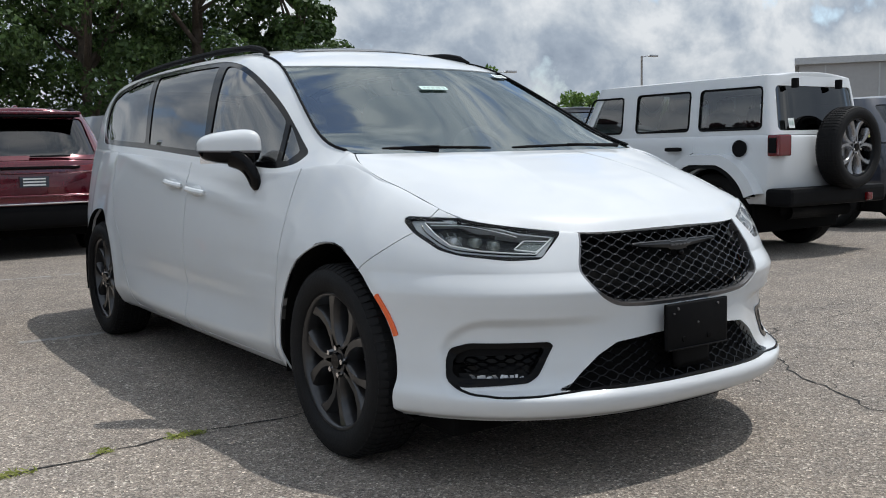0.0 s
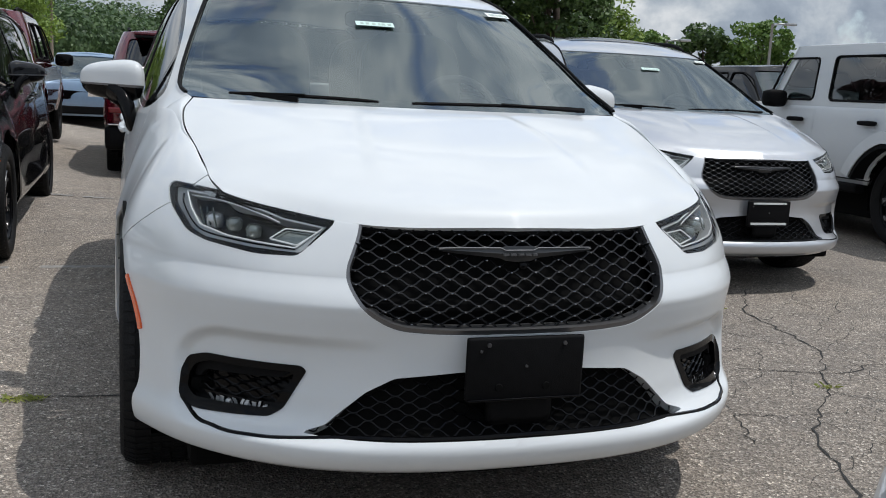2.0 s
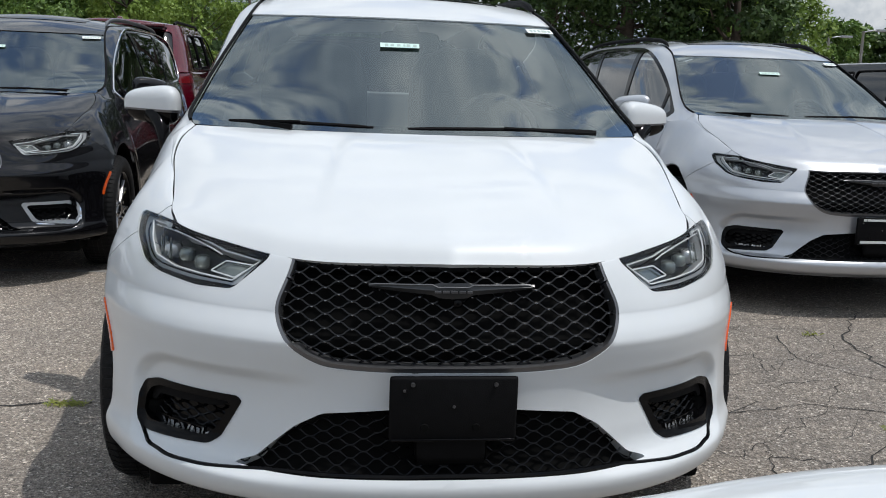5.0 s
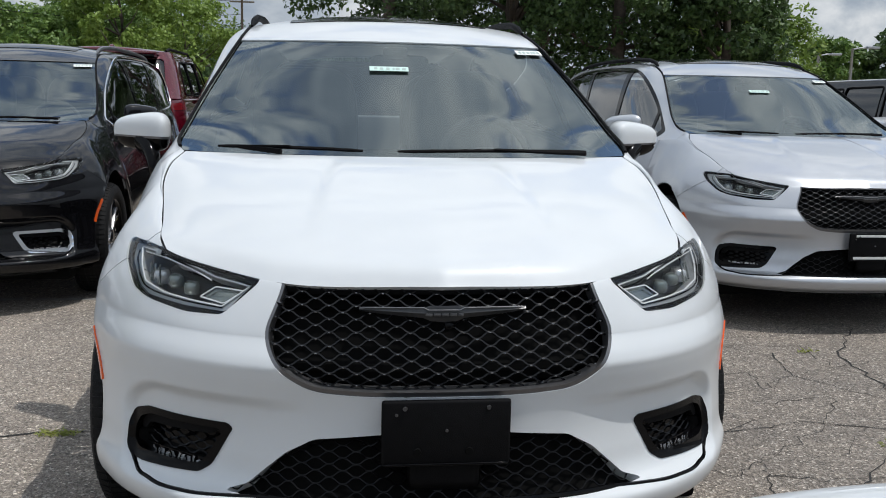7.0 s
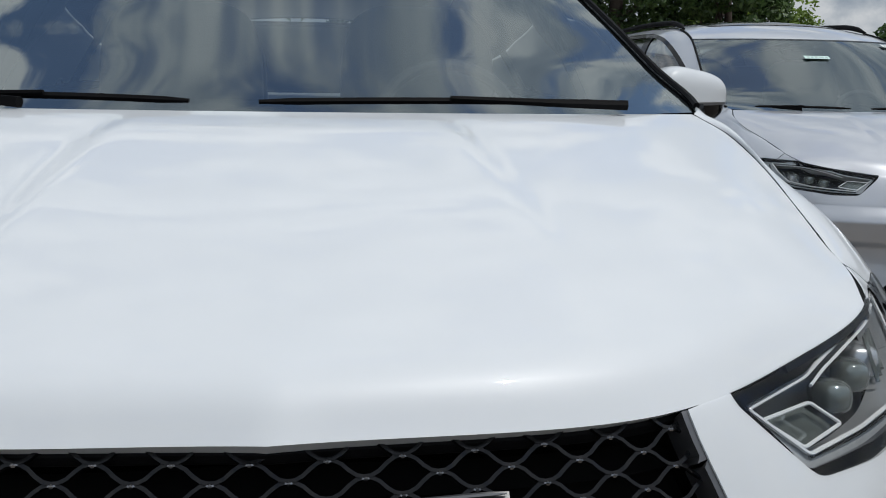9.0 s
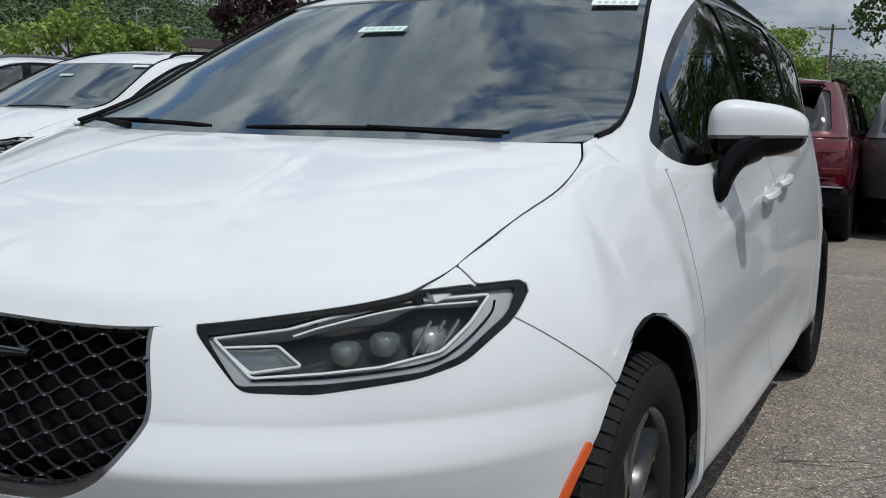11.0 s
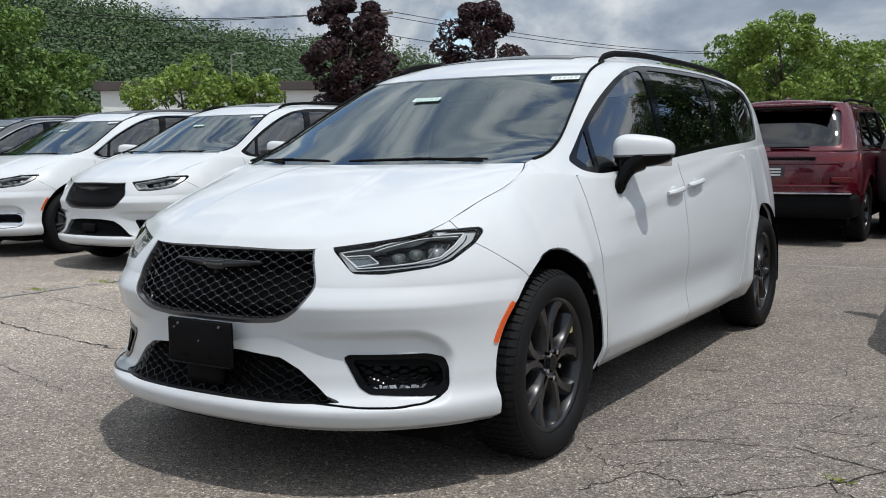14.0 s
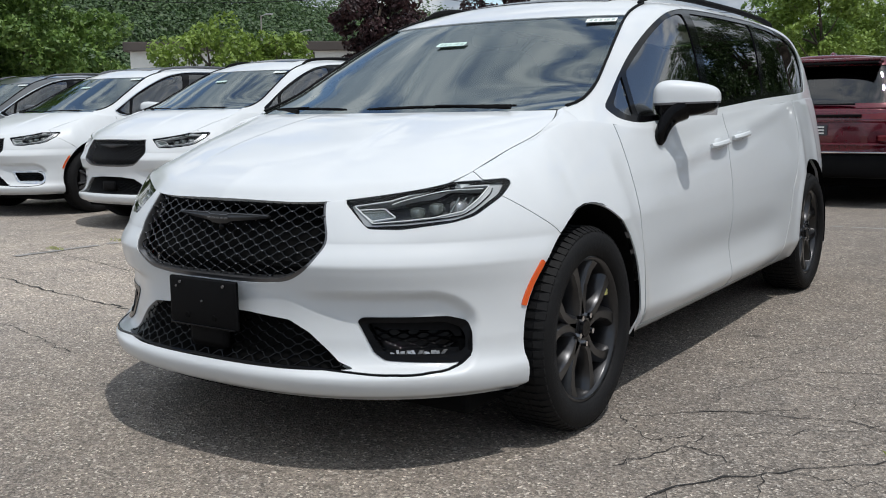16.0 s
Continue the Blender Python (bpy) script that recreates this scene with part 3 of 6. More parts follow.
def wheel_thing(name, rim_mat, style):
    """A wheel with its hub on the x axis, face towards +x, centred on the origin."""
    w = new(name)
    R, W = .355, .115
    prof = [(-W, .265), (-W * .98, .30), (-W, .325), (-W * .85, .345), (-W * .6, R), (W * .6, R), (W * .86, .346), (W, .325), (W * 1.0, .295), (W * .93, .262), (W * .80, .255)]
    n = 72
    vs, fs = [], []
    for i in range(n):
        a = 2 * math.pi * i / n
        for j, (x, r) in enumerate(prof):
            cut = 0.004 if (j in (3, 7) and i % 2) else 0
            vs.append((x, (r - cut) * math.cos(a), (r - cut) * math.sin(a)))
    m = len(prof)
    for i in range(n):
        for j in range(m - 1):
            fs.append((i * m + j, i * m + j + 1, ((i + 1) % n) * m + j + 1, ((i + 1) % n) * m + j))
    ob_from("tyre", vs, fs, RUBBER, w)
    # tread ribs
    bars = []
    for i in range(n):
        a0, a1 = 2 * math.pi * (i + .12) / n, 2 * math.pi * (i + .80) / n
        for x0, x1 in ((-.062, -.03), (-.024, -.002), (.004, .026), (.032, .072), (.074, .104), (-.104, -.074)):
            k = len(bars)
            q = []
            ra, rb = (R if abs(x0) < .08 else .344), (R if abs(x1) < .08 else .340)
            for x, a, r in ((x0, a0, ra - .004), (x1, a0, rb - .004), (x1, a1, rb - .004), (x0, a1, ra - .004), (x0, a0, ra + .005), (x1, a0, rb + .005), (x1, a1, rb + .005), (x0, a1, ra + .005)):
                q.append((x, r * math.cos(a), r * math.sin(a)))
            bars.append((q, [(4, 5, 6, 7), (0, 4, 7, 3), (1, 2, 6, 5), (0, 1, 5, 4), (3, 7, 6, 2)]))
    tr = ob_from("tread", *merge(*bars), RUBBER, w, smooth=False)
    tagged(tr, kind="stuff")
    # rim barrel and lip
    prof = [(W * .80, .258), (W * .86, .250), (W * .70, .240), (W * .2, .228), (-W * .8, .225)]
    vs, fs = [], []
    n = 64
    m = len(prof)
    for i in range(n):
        a = 2 * math.pi * i / n
        vs += [(x, r * math.cos(a), r * math.sin(a)) for x, r in prof]
    for i in range(n):
        for j in range(m - 1):
            fs.append((i * m + j, ((i + 1) % n) * m + j, ((i + 1) % n) * m + j + 1, i * m + j + 1))
    ob_from("rim", vs, fs, GLOSSBLACK if rim_mat == MACHINED else rim_mat, w)
    box("balance_sticker", (.066, .19, .085), (.070, .215, .11), MARK, w, .001)
    # five spokes, each forked
    count = 5 if style != "multi" else 7
    for i in range(count):
        a0 = 2 * math.pi * i / count + math.pi / 2
        bm = bmesh.new()
        for side in (-1, 1):
            rr = [.042, .100, .150, .205, .246]
            aa = [side * .14, side * .10, side * .155, side * .26, side * .36] if count == 5 else [side * .05, side * .06, side * .09, side * .12, side * .14]
            hw = [.030, .021, .020, .025, .036] if count == 5 else [.016, .013, .011, .012, .014]
            xf = [.074, .074, .073, .076, .082]
            rings = []
            for r, da, h, x in zip(rr, aa, hw, xf):
                c = Vector((0, r * math.cos(a0 + da), r * math.sin(a0 + da)))
                tdir = Vector((0, -math.sin(a0 + da), math.cos(a0 + da)))
                rings.append([bm.verts.new(c + tdir * h * k + Vector((xx, 0, 0))) for k, xx in ((-1.45, x - .065), (-1.0, x - .012), (-.62, x), (.62, x), (1.0, x - .012), (1.45, x - .065))])
            for ra, rb in zip(rings, rings[1:]):
                for k in range(5):
                    bm.faces.new((ra[k], ra[k + 1], rb[k + 1], rb[k]))
            bm.faces.new(rings[-1])
        bmesh.ops.recalc_face_normals(bm, faces=bm.faces)
        sp = part("spoke", bm, rim_mat, w)
        sharpen(sp, 35)
    bm = bmesh.new()
    bmesh.ops.create_cone(bm, cap_ends=True, segments=32, radius1=.066, radius2=.052, depth=.05, matrix=pose(.052, 0, 0, 0, 90, 0))
    part("hub", bm, rim_mat, w, smooth=False)
    bm = bmesh.new()
    bmesh.ops.create_cone(bm, cap_ends=True, segments=24, radius1=.034, radius2=.029, depth=.012, matrix=pose(.083, 0, 0, 0, 90, 0))
    part("centre_cap", bm, GLOSSBLACK, w, smooth=False)
    for i in range(5):
        a = 2 * math.pi * (i + .5) / 5 + math.pi / 2
        bm = bmesh.new()
        bmesh.ops.create_cone(bm, cap_ends=True, segments=6, radius1=.011, radius2=.010, depth=.02, matrix=pose(.082, .052 * math.cos(a), .052 * math.sin(a), 0, 90, 0))
        part("wheel_nut", bm, CHROME, w, smooth=False)
    bm = bmesh.new()
    bmesh.ops.create_cone(bm, cap_ends=True, segments=40, radius1=.165, radius2=.165, depth=.02, matrix=pose(-.01, 0, 0, 0, 90, 0))
    part("brake_disc", bm, STEEL, w, smooth=False)
    box("brake_caliper", (-.03, -.165, -.075), (.028, -.10, .085), STEEL, w, .012)
    # dark disc added behind the brake disc as the wheel's inner shade
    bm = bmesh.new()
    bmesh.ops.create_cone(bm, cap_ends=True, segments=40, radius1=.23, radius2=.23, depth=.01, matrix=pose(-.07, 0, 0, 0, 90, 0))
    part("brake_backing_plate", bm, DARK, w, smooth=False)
    return w


_kept = {}
_skin = skin


def skin(surface, us, vs, keep=(), cut=(), rim=0.02, offset=0.0):
    """As before, but pieces of the minivan that were made once are kept for the next one."""
    if surface not in (body, hood, roof, house, windscreen):
        return _skin(surface, us, vs, keep, cut, rim, offset)
    mark = lambda rs: tuple((r[0], np.asarray(r[1]).tobytes(), r[2], r[3]) for r in rs)
    key = (surface, np.asarray(us).tobytes(), np.asarray(vs).tobytes(), mark(keep), mark(cut), rim, offset)
    if key not in _kept:
        _kept[key] = _skin(surface, us, vs, keep, cut, rim, offset)
    return _kept[key]


def grid_sheet(surface, us, vs, offset=0.0, rim=0.0):
    return skin(surface, us, vs, rim=rim, offset=offset)


def both(mesh):
    """The piece and its mirror image, joined along the middle."""
    v, f = np.array(mesh[0]), mesh[1]
    n = len(v)
    idx = np.where(np.abs(v[:, 0]) < 1e-4, np.arange(n), np.arange(n) + n)
    w = np.vstack([v, v * np.array([-1, 1, 1])])
    return w, list(f) + [tuple(int(idx[i]) for i in q[::-1]) for q in f]


def flip(mesh):
    v, f = mesh
    return np.array(v) * np.array([-1, 1, 1]), [q[::-1] for q in f]


_gu, _gv = [g.ravel() for g in np.meshgrid(np.linspace(0.02, 1.1, 90), np.linspace(0.02, .99, 70), indexing="ij")]
_gp = body(_gu, _gv)


def on_body(a, z, axes=FRONT, out=0.0):
    """The point of the front half's right flank whose x (or y) and z are given, moved outwards."""
    ax = list(axes)
    i = int(np.argmin(np.hypot(_gp[:, ax[0]] - a, _gp[:, 2] - z)))
    u, v = np.array([_gu[i]]), np.array([_gv[i]])
    e = 1e-4
    for _ in range(4):
        b = body(u, v)[0]
        ju = (body(u + e, v)[0] - b) / e
        jv = (body(u, v + e)[0] - b) / e
        m = np.array([[ju[ax[0]], jv[ax[0]]], [ju[2], jv[2]]])
        if abs(np.linalg.det(m)) < 1e-6:
            break
        st = np.linalg.solve(m, np.array([a - b[ax[0]], z - b[2]]))
        u, v = u + np.clip(st[0], -.05, .05), np.clip(v + np.clip(st[1], -.05, .05), 0, .995)
    b = body(u, v)[0]
    n = np.cross(body(u + e, v)[0] - b, body(u, v + e)[0] - b)
    n /= np.linalg.norm(n)
    return Vector(b + n * out)


_spots = {}
_on_body = on_body


def on_body(a, z, axes=FRONT, out=0.0):
    key = (float(a), float(z), axes, out)
    if key not in _spots:
        _spots[key] = _on_body(a, z, axes, out)
    return _spots[key].copy()


def super_ball(c, r, e=0.5, nu=28, nv=18, zlo=-1.0, zhi=1.0):
    """A ball squared off by e (1 round, 0.3 boxy), between two heights."""
    pw = lambda v: math.copysign(abs(v) ** e, v)
    vs, fs = [], []
    for j in range(nv + 1):
        ph = math.asin(zlo) + (math.asin(zhi) - math.asin(zlo)) * j / nv
        for i in range(nu):
            th = 2 * math.pi * i / nu
            vs.append((c[0] + r[0] * pw(math.cos(ph)) * pw(math.cos(th)), c[1] + r[1] * pw(math.cos(ph)) * pw(math.sin(th)), c[2] + r[2] * pw(math.sin(ph))))
    for j in range(nv):
        for i in range(nu):
            i2 = (i + 1) % nu
            fs.append((j * nu + i, j * nu + i2, (j + 1) * nu + i2, (j + 1) * nu + i))
    fs.append(tuple(reversed(range(nu))))
    fs.append(tuple(nv * nu + i for i in range(nu)))
    return vs, fs


def label_sheet(name, centre, right, up, w, h, mat, parent, bars=3):
    """A thin label with illegible lines of print as bars."""
    c, r, u = Vector(centre), Vector(right).normalized(), Vector(up).normalized()
    n = r.cross(u)
    q = [c + r * a * w / 2 + u * b * h / 2 + n * k for k in (0, .001) for a, b in ((-1, -1), (1, -1), (1, 1), (-1, 1))]
    o = ob_from(name, q, [(4, 5, 6, 7), (3, 2, 1, 0), (0, 1, 5, 4), (1, 2, 6, 5), (2, 3, 7, 6), (3, 0, 4, 7)], mat, parent, smooth=False)
    rng = random.Random(5)
    x = -w * .38
    k = 0
    while x < w * .36 and bars:
        bw = w * rng.uniform(.05, .10)
        d = [c + r * (x + a * bw) + u * b * h * .24 + n * z for z in (.0012, .002) for a, b in ((0, -1), (1, -1), (1, 1), (0, 1))]
        ob_from("print_bar", d, [(4, 5, 6, 7), (3, 2, 1, 0), (0, 1, 5, 4), (1, 2, 6, 5), (2, 3, 7, 6), (3, 0, 4, 7)], FAINTINK, o, smooth=False)
        x += bw * rng.uniform(1.3, 1.9)
        k += 1
        if k > 7:
            break
    return o


def build_minivan(paint, style):
    """One minivan. style: 'dark' dark wheels and trim, 'bright' chrome trim and bright wheels."""
    van = new("minivan")
    P = lambda name, mesh, mat, par=van, label="", ang=40: sharpen(ob_from(name, mesh[0], mesh[1], mat, par, label), ang)
    rim_mat = RIM if style == "dark" else MACHINED
    trim = GLOSSBLACK if style == "dark" else CHROME
    hl, gr, fg, lo = (FRONT, HEADLIGHT, 0, 1.2), (FRONT, GRILLE, 0, 1), (FRONT, FOG, 0, 1), (FRONT, LOWER, 0, 1)
    af, ar = (SIDE, ARCHF, .3, 1.5), (SIDE, ARCHR, 1.5, 2.6)
    bumper_area = (SIDE, np.array([(-1.5, 0), (0, 0), (0, .5), (-.25, .738), (-.418, .865), (-.415, 1.3), (-1.5, 1.3)]), 0, 1.2)
    fender_area = (SIDE, np.array([(-.247, .740), (-.414, .866), (-.41, 1.3), (.348, 1.3), (.353, 1.06), (.398, .66), (.420, .1), (.003, .1), (.003, .5)]), 0, 1.3)
    us, vs = np.linspace(0, 1.0, 150), band_v(88, 22)
    P("front_bumper", both(skin(body, us, vs, [bumper_area], [hl, gr, fg, lo, af], rim=.03)), paint)
    us = np.concatenate([np.linspace(.4, 1, 84), np.linspace(1.003, 1.17, 50)])
    fend = skin(body, us, band_v(44, 26), [fender_area], [hl, af], rim=.007)
    # the root of the screen pillar, between hood and belt
    k = np.linspace(0, 1, 17)
    a, b = TOP(.8 + .275 * k), HOODSIDE(.46 + .54 * k)
    root = []
    a = np.vstack([a, house(np.array([.158]), np.array([0.0]))])
    b = np.vstack([b, house(np.array([.158]), np.array([1.0]))])
    k = np.append(k, 0)
    for i in range(18):
        for j in range(7):
            w = j / 6
            p = a[i] * (1 - w) + b[i] * w if i < 17 else house(np.array([.158]), np.array([w]))[0]
            root.append(p + np.array([0, 0, .012 * math.sin(w * math.pi) * k[i]]))
    rf = [(i * 7 + j, (i + 1) * 7 + j, (i + 1) * 7 + j + 1, i * 7 + j + 1) for i in range(17) for j in range(6)]
    fend = merge(fend, (root, rf))
    P("fender", fend, paint)
    P("fender", flip(fend), paint)
    us = np.linspace(1.08, 1.48, 84)
    door = (SIDE, rounded([(.353, 1.4), (.358, 1.06), (.403, .66), (.425, .285), (1.475, .285), (1.475, 1.4)], .015), 1, 2)
    d1 = skin(body, us, band_v(44, 18), [door], [af], rim=.02)
    us = np.linspace(1.34, 1.88, 90)
    slide = (SIDE, rounded([(1.481, .285), (2.36, .285), (2.50, .50), (2.56, .66), (2.70, .80), (2.76, .92), (2.76, 1.4), (1.481, 1.4)], .04), 1, 2)
    d2 = skin(body, us, band_v(44, 18), [slide], [ar], rim=.02)
    doors = []
    for m in (d1, flip(d1)):
        doors.append(P("front_door", m, paint))
    for m in (d2, flip(d2)):
        doors.append(P("sliding_door", m, paint))
    us = np.concatenate([np.linspace(1.05, 1.6, 60), np.linspace(1.6, 2.0, 60), np.linspace(2.02, 3.0, 40)])
    big = np.array([(.415, .2), (4.5, .2), (4.5, 1.5), (.33, 1.5)])
    q = skin(body, us, band_v(44, 16), [(SIDE, big, 1.0, 3.1)], [af, ar, (SIDE, rounded([(.345, 1.5), (.350, 1.06), (.395, .66), (.417, .28), (2.37, .28), (2.51, .50), (2.57, .66), (2.71, .80), (2.766, .92), (2.766, 1.5)], .03), 1, 2)], rim=.015)
    P("quarter_panel", q, paint)
    P("quarter_panel", flip(q), paint)
    # hood
    P("hood", skin(hood, np.linspace(-.9945, .9945, 121), np.concatenate([np.linspace(0, .15, 14), np.linspace(.17, 1, 50)]), rim=.022), paint)
    lip = TOP(.47 * np.linspace(0, 1, 20))
    lip = np.vstack([lip[::-1] * np.array([-1, 1, 1]), lip[1:]]) + np.array([0, .024, -.012])
    P("hood_seal", tube(lip, .013, 8), MATTBLACK)
    # roof and side frames
    ys = np.concatenate([np.linspace(.155, 1.4, 78), np.linspace(1.42, 4.0, 100)])
    ts = np.linspace(0, 1, 46)
    dlo = (SIDE, DLO, 0, 9)
    fr = skin(house, ys, ts, [], [dlo], rim=.015)
    P("side_frame", fr, paint)
    P("side_frame", flip(fr), paint)
    P("roof", skin(roof, np.linspace(-1, 1, 60), np.linspace(0, 1, 60), rim=.01), paint)
    # side glass
    wins = [(SIDE, w, 0, 9) for w in (QUARTER, WINF, WINM, WINR)]
    sur = skin(house, ys, ts, [dlo], wins, rim=.012, offset=-.003)
    for m in (sur, flip(sur)):
        P("window_surround", m, GLOSSBLACK)
    if style != "dark":
        line = []
        for y, z in DLO:
            a_, b_ = 0.0, 1.0
            for _ in range(20):
                c_ = (a_ + b_) / 2
                a_, b_ = (c_, b_) if house(np.array([y]), np.array([c_]))[0][2] < z else (a_, c_)
            line.append(Vector(house(np.array([y]), np.array([a_]))[0]) + Vector((.003, 0, 0)))
        line.append(line[0])
        line = tube(line, .009, 6, False)
        for m in (line, flip(line)):
            P("window_chrome", m, CHROME)
    for w, nm, mat, par in ((QUARTER, "quarter_glass", CLEARSIDE, 0), (WINF, "door_glass", CLEARSIDE, 0), (WINM, "sliding_door_glass", TINT, 2), (WINR, "rear_quarter_glass", TINT, None)):
        g = skin(house, ys, ts, [(SIDE, w, 0, 9)], rim=0, offset=-.008)
        for i, m in enumerate((g, flip(g))):
            o = P(nm, m, mat, van if par is None else doors[par + i])
            o.visible_shadow = False
    # tail
    te = np.linspace(0, 1, 20)
    ends = [house(np.array([4.0]), np.array([t]))[0] for t in te]
    tail = [p * np.array([s, 1, 1]) for s in (1, -1) for p in ends]
    P("tailgate_window", (tail, [(i, i + 1, 21 + i, 20 + i) for i in range(19)]), TINT)
    # windscreen
    o = P("windscreen", grid_sheet(windscreen, np.linspace(-1, 1, 40), np.linspace(0, 1, 24), -.004), SCREEN)
    o.visible_shadow = False
    strips = [grid_sheet(windscreen, np.linspace(a0, a1, 40 if a1 - a0 > 1 else 3), np.linspace(b0, b1, 24 if b1 - b0 > .5 else 3), -.006) for a0, a1, b0, b1 in ((-1, -.965, 0, 1), (.965, 1, 0, 1), (-.965, .965, 0, .075), (-.965, .965, .965, 1))]
    P("windscreen_border", merge(*strips), GLOSSBLACK)
    # pillar seam trim along the screen, to the roof rail
    for s in (1, -1):
        path = [Vector(windscreen(np.array([s * 1.0]), np.array([t]))[0]) + Vector((0, 0, .002)) for t in np.linspace(.03, 1, 16)]
        path += [Vector(roof(np.array([s * 1.0]), np.array([t]))[0]) + Vector((0, 0, .003)) for t in np.linspace(.01, .08, 5)]
        P("screen_seal", tube(path, .0065, 6), MATTBLACK)
    # cowl and wipers
    hr = hood(np.linspace(0, 1, 20), np.ones(20))
    wr = windscreen(np.linspace(0, 1, 20), np.zeros(20))
    cw = list(hr - np.array([0, .02, .035])) + list(wr - np.array([0, -.012, .004]))
    P("cowl", both((cw, [(i, i + 1, 21 + i, 20 + i) for i in range(19)])), MATTBLACK)
    for x0, x1, xp in ((-.62, -.16, -.70), (-.05, .58, .30)):
        pts = [Vector(windscreen(np.array([x / .745]), np.array([.022 + .012 * math.sin(k * math.pi)]))[0]) + Vector((0, -.004, .011)) for k, x in zip(np.linspace(0, 1, 12), np.linspace(x0, x1, 12))]
        w = P("wiper", tube(pts, [.004] + [.0065] * 10 + [.004], 6), MATTBLACK)
        arm = [Vector(windscreen(np.array([x / .745]), np.array([t]))[0]) + Vector((0, -.008, .016)) for x, t in ((xp + .28, -.02), (xp + .15, .008), ((x0 + x1) / 2, .032))]
        P("wiper_arm", tube(arm, [.010, .008, .005], 6), MATTBLACK, w)
    # grille
    g = new("grille")
    g.parent = van
    box("grille_shroud", (-.41, -.70, .56), (.41, -.62, .852), DARK, g, .01)
    P("grille_backing", both(skin(body, np.linspace(0, .42, 50), np.linspace(.40, 1, 40), [gr], rim=0, offset=-.06)), DARK, g)
    ring_o = np.array(GRILLE)
    ring_i = rounded([(-.2, .95), (.379, .95), (.379, .845), (.430, .727), (.398, .658), (.319, .611), (.2, .602), (-.2, .600)], .05)
    P("grille_surround", both(skin(body, np.linspace(0, .42, 80), np.linspace(.40, 1, 60), [gr], [(FRONT, ring_i, 0, 1)], rim=.03, offset=-.002)), SATIN, g, "satin grey grille surround")
    wire_area = np.array([p if p[1] < .838 else (p[0], .838) for p in ring_i])
    depth = lambda x, z: on_body(min(max(abs(x), .03), .5), min(z, .84), out=-.022).y
    zrow = [.6075 + .0150 * i for i in range(16)]
    table = {(i, j): depth(.02 * i, .59 + .02 * j) for i in range(24) for j in range(14)}

    def quick(x, z):
        a, b = min(abs(x) / .02, 22.99), min(max((z - .59) / .02, 0), 12.99)
        i, j = int(a), int(b)
        a, b = a - i, b - j
        return (table[i, j] * (1 - a) + table[i + 1, j] * a) * (1 - b) + (table[i, j + 1] * (1 - a) + table[i + 1, j + 1] * a) * b

    xs = np.arange(-.44, .4401, .0325 / 5)
    P("grille_mesh", wave_wires(quick, zrow, xs, .0072, .065, wire_area, .0026), MESH, g)
    # pale metal beads on the wave crests put the black wires' glints into colour
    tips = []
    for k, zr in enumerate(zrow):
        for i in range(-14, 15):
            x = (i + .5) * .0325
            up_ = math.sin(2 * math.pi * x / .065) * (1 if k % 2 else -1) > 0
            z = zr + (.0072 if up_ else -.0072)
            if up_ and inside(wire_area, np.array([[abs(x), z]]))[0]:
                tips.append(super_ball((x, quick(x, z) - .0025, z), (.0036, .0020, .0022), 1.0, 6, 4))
    P("mesh_tip", merge(*tips), GLINT, g, "bright beads added as glints on the black grille mesh")
    tagged(g.children[-1], kind="stuff")
    # badge: a thin winged bar
    wing = []
    for i in range(25):
        x = -.205 + .41 * i / 24
        h = .004 + .010 * (1 - abs(x) / .205) ** .6 + (.006 if abs(x) < .05 else 0)
        y = quick(x, .79) - .012 - .006 * (1 - abs(x) / .205)
        zc = .792 - .010 * (1 - abs(x) / .205)
        wing += [(x, y, zc + h), (x, y - .006, zc), (x, y, zc - h), (x, y + .01, zc)]
    wf = [(i * 4 + j, i * 4 + (j + 1) % 4, (i + 1) * 4 + (j + 1) % 4, (i + 1) * 4 + j) for i in range(24) for j in range(4)]
    bd = P("badge", (wing, wf), LAMPGREY, g, "dark winged badge")
    P("badge_edge", tube([(x, quick(x, .79) - .017 - .004 * (1 - abs(x) / .205), .7965 + .002 * (1 - abs(x) / .205) - (.006 if abs(x) < .045 else 0)) for x in np.linspace(-.202, .202, 33)], [.0006] + [.0017] * 31 + [.0006], 5), SATIN, bd, "bright upper edge of the badge")
    mark_ = new("brand_mark")
    mark_.parent = bd
    for x0, x1 in ((-.046, -.030), (-.026, -.010), (-.006, .010), (.014, .030), (.034, .046)):
        box("mark_bar", (x0, quick(0, .79) - .0285, .779), (x1, quick(0, .79) - .0225, .7845), SATIN, mark_, .0006)
    P("front_camera", super_ball((.012, quick(.012, .752) - .004, .752), (.012, .010, .011), .8, 16, 10), GLOSSBLACK, g, "small round front camera")
    # lower grille
    g = new("lower_grille")
    g.parent = van
    P("grille_backing", both(skin(body, np.linspace(0, .7, 60), np.linspace(.05, .40, 30), [lo], rim=0, offset=-.032)), DARK, g)
    low = {(i, j): on_body(max(.07, .02 * i), .33 + .02 * j, out=-.014).y for i in range(29) for j in range(10)}

    def yl(x, z):
        a, b = min(abs(x) / .02, 27.99), min(max((z - .33) / .02, 0), 8.99)
        i, j = int(a), int(b)
        a, b = a - i, b - j
        return (low[i, j] * (1 - a) + low[i + 1, j] * a) * (1 - b) + (low[i, j + 1] * (1 - a) + low[i + 1, j + 1] * a) * b

    P("grille_mesh", wave_wires(yl, [.350 + .0150 * i for i in range(11)], np.arange(-.52, .5201, .0065), .0072, .065, LOWER, .0025), GLOSSBLACK, g)
    bm = bmesh.new()
    box_bm(bm, (-.088, -.892, .364), (.088, -.862, .455), .022)
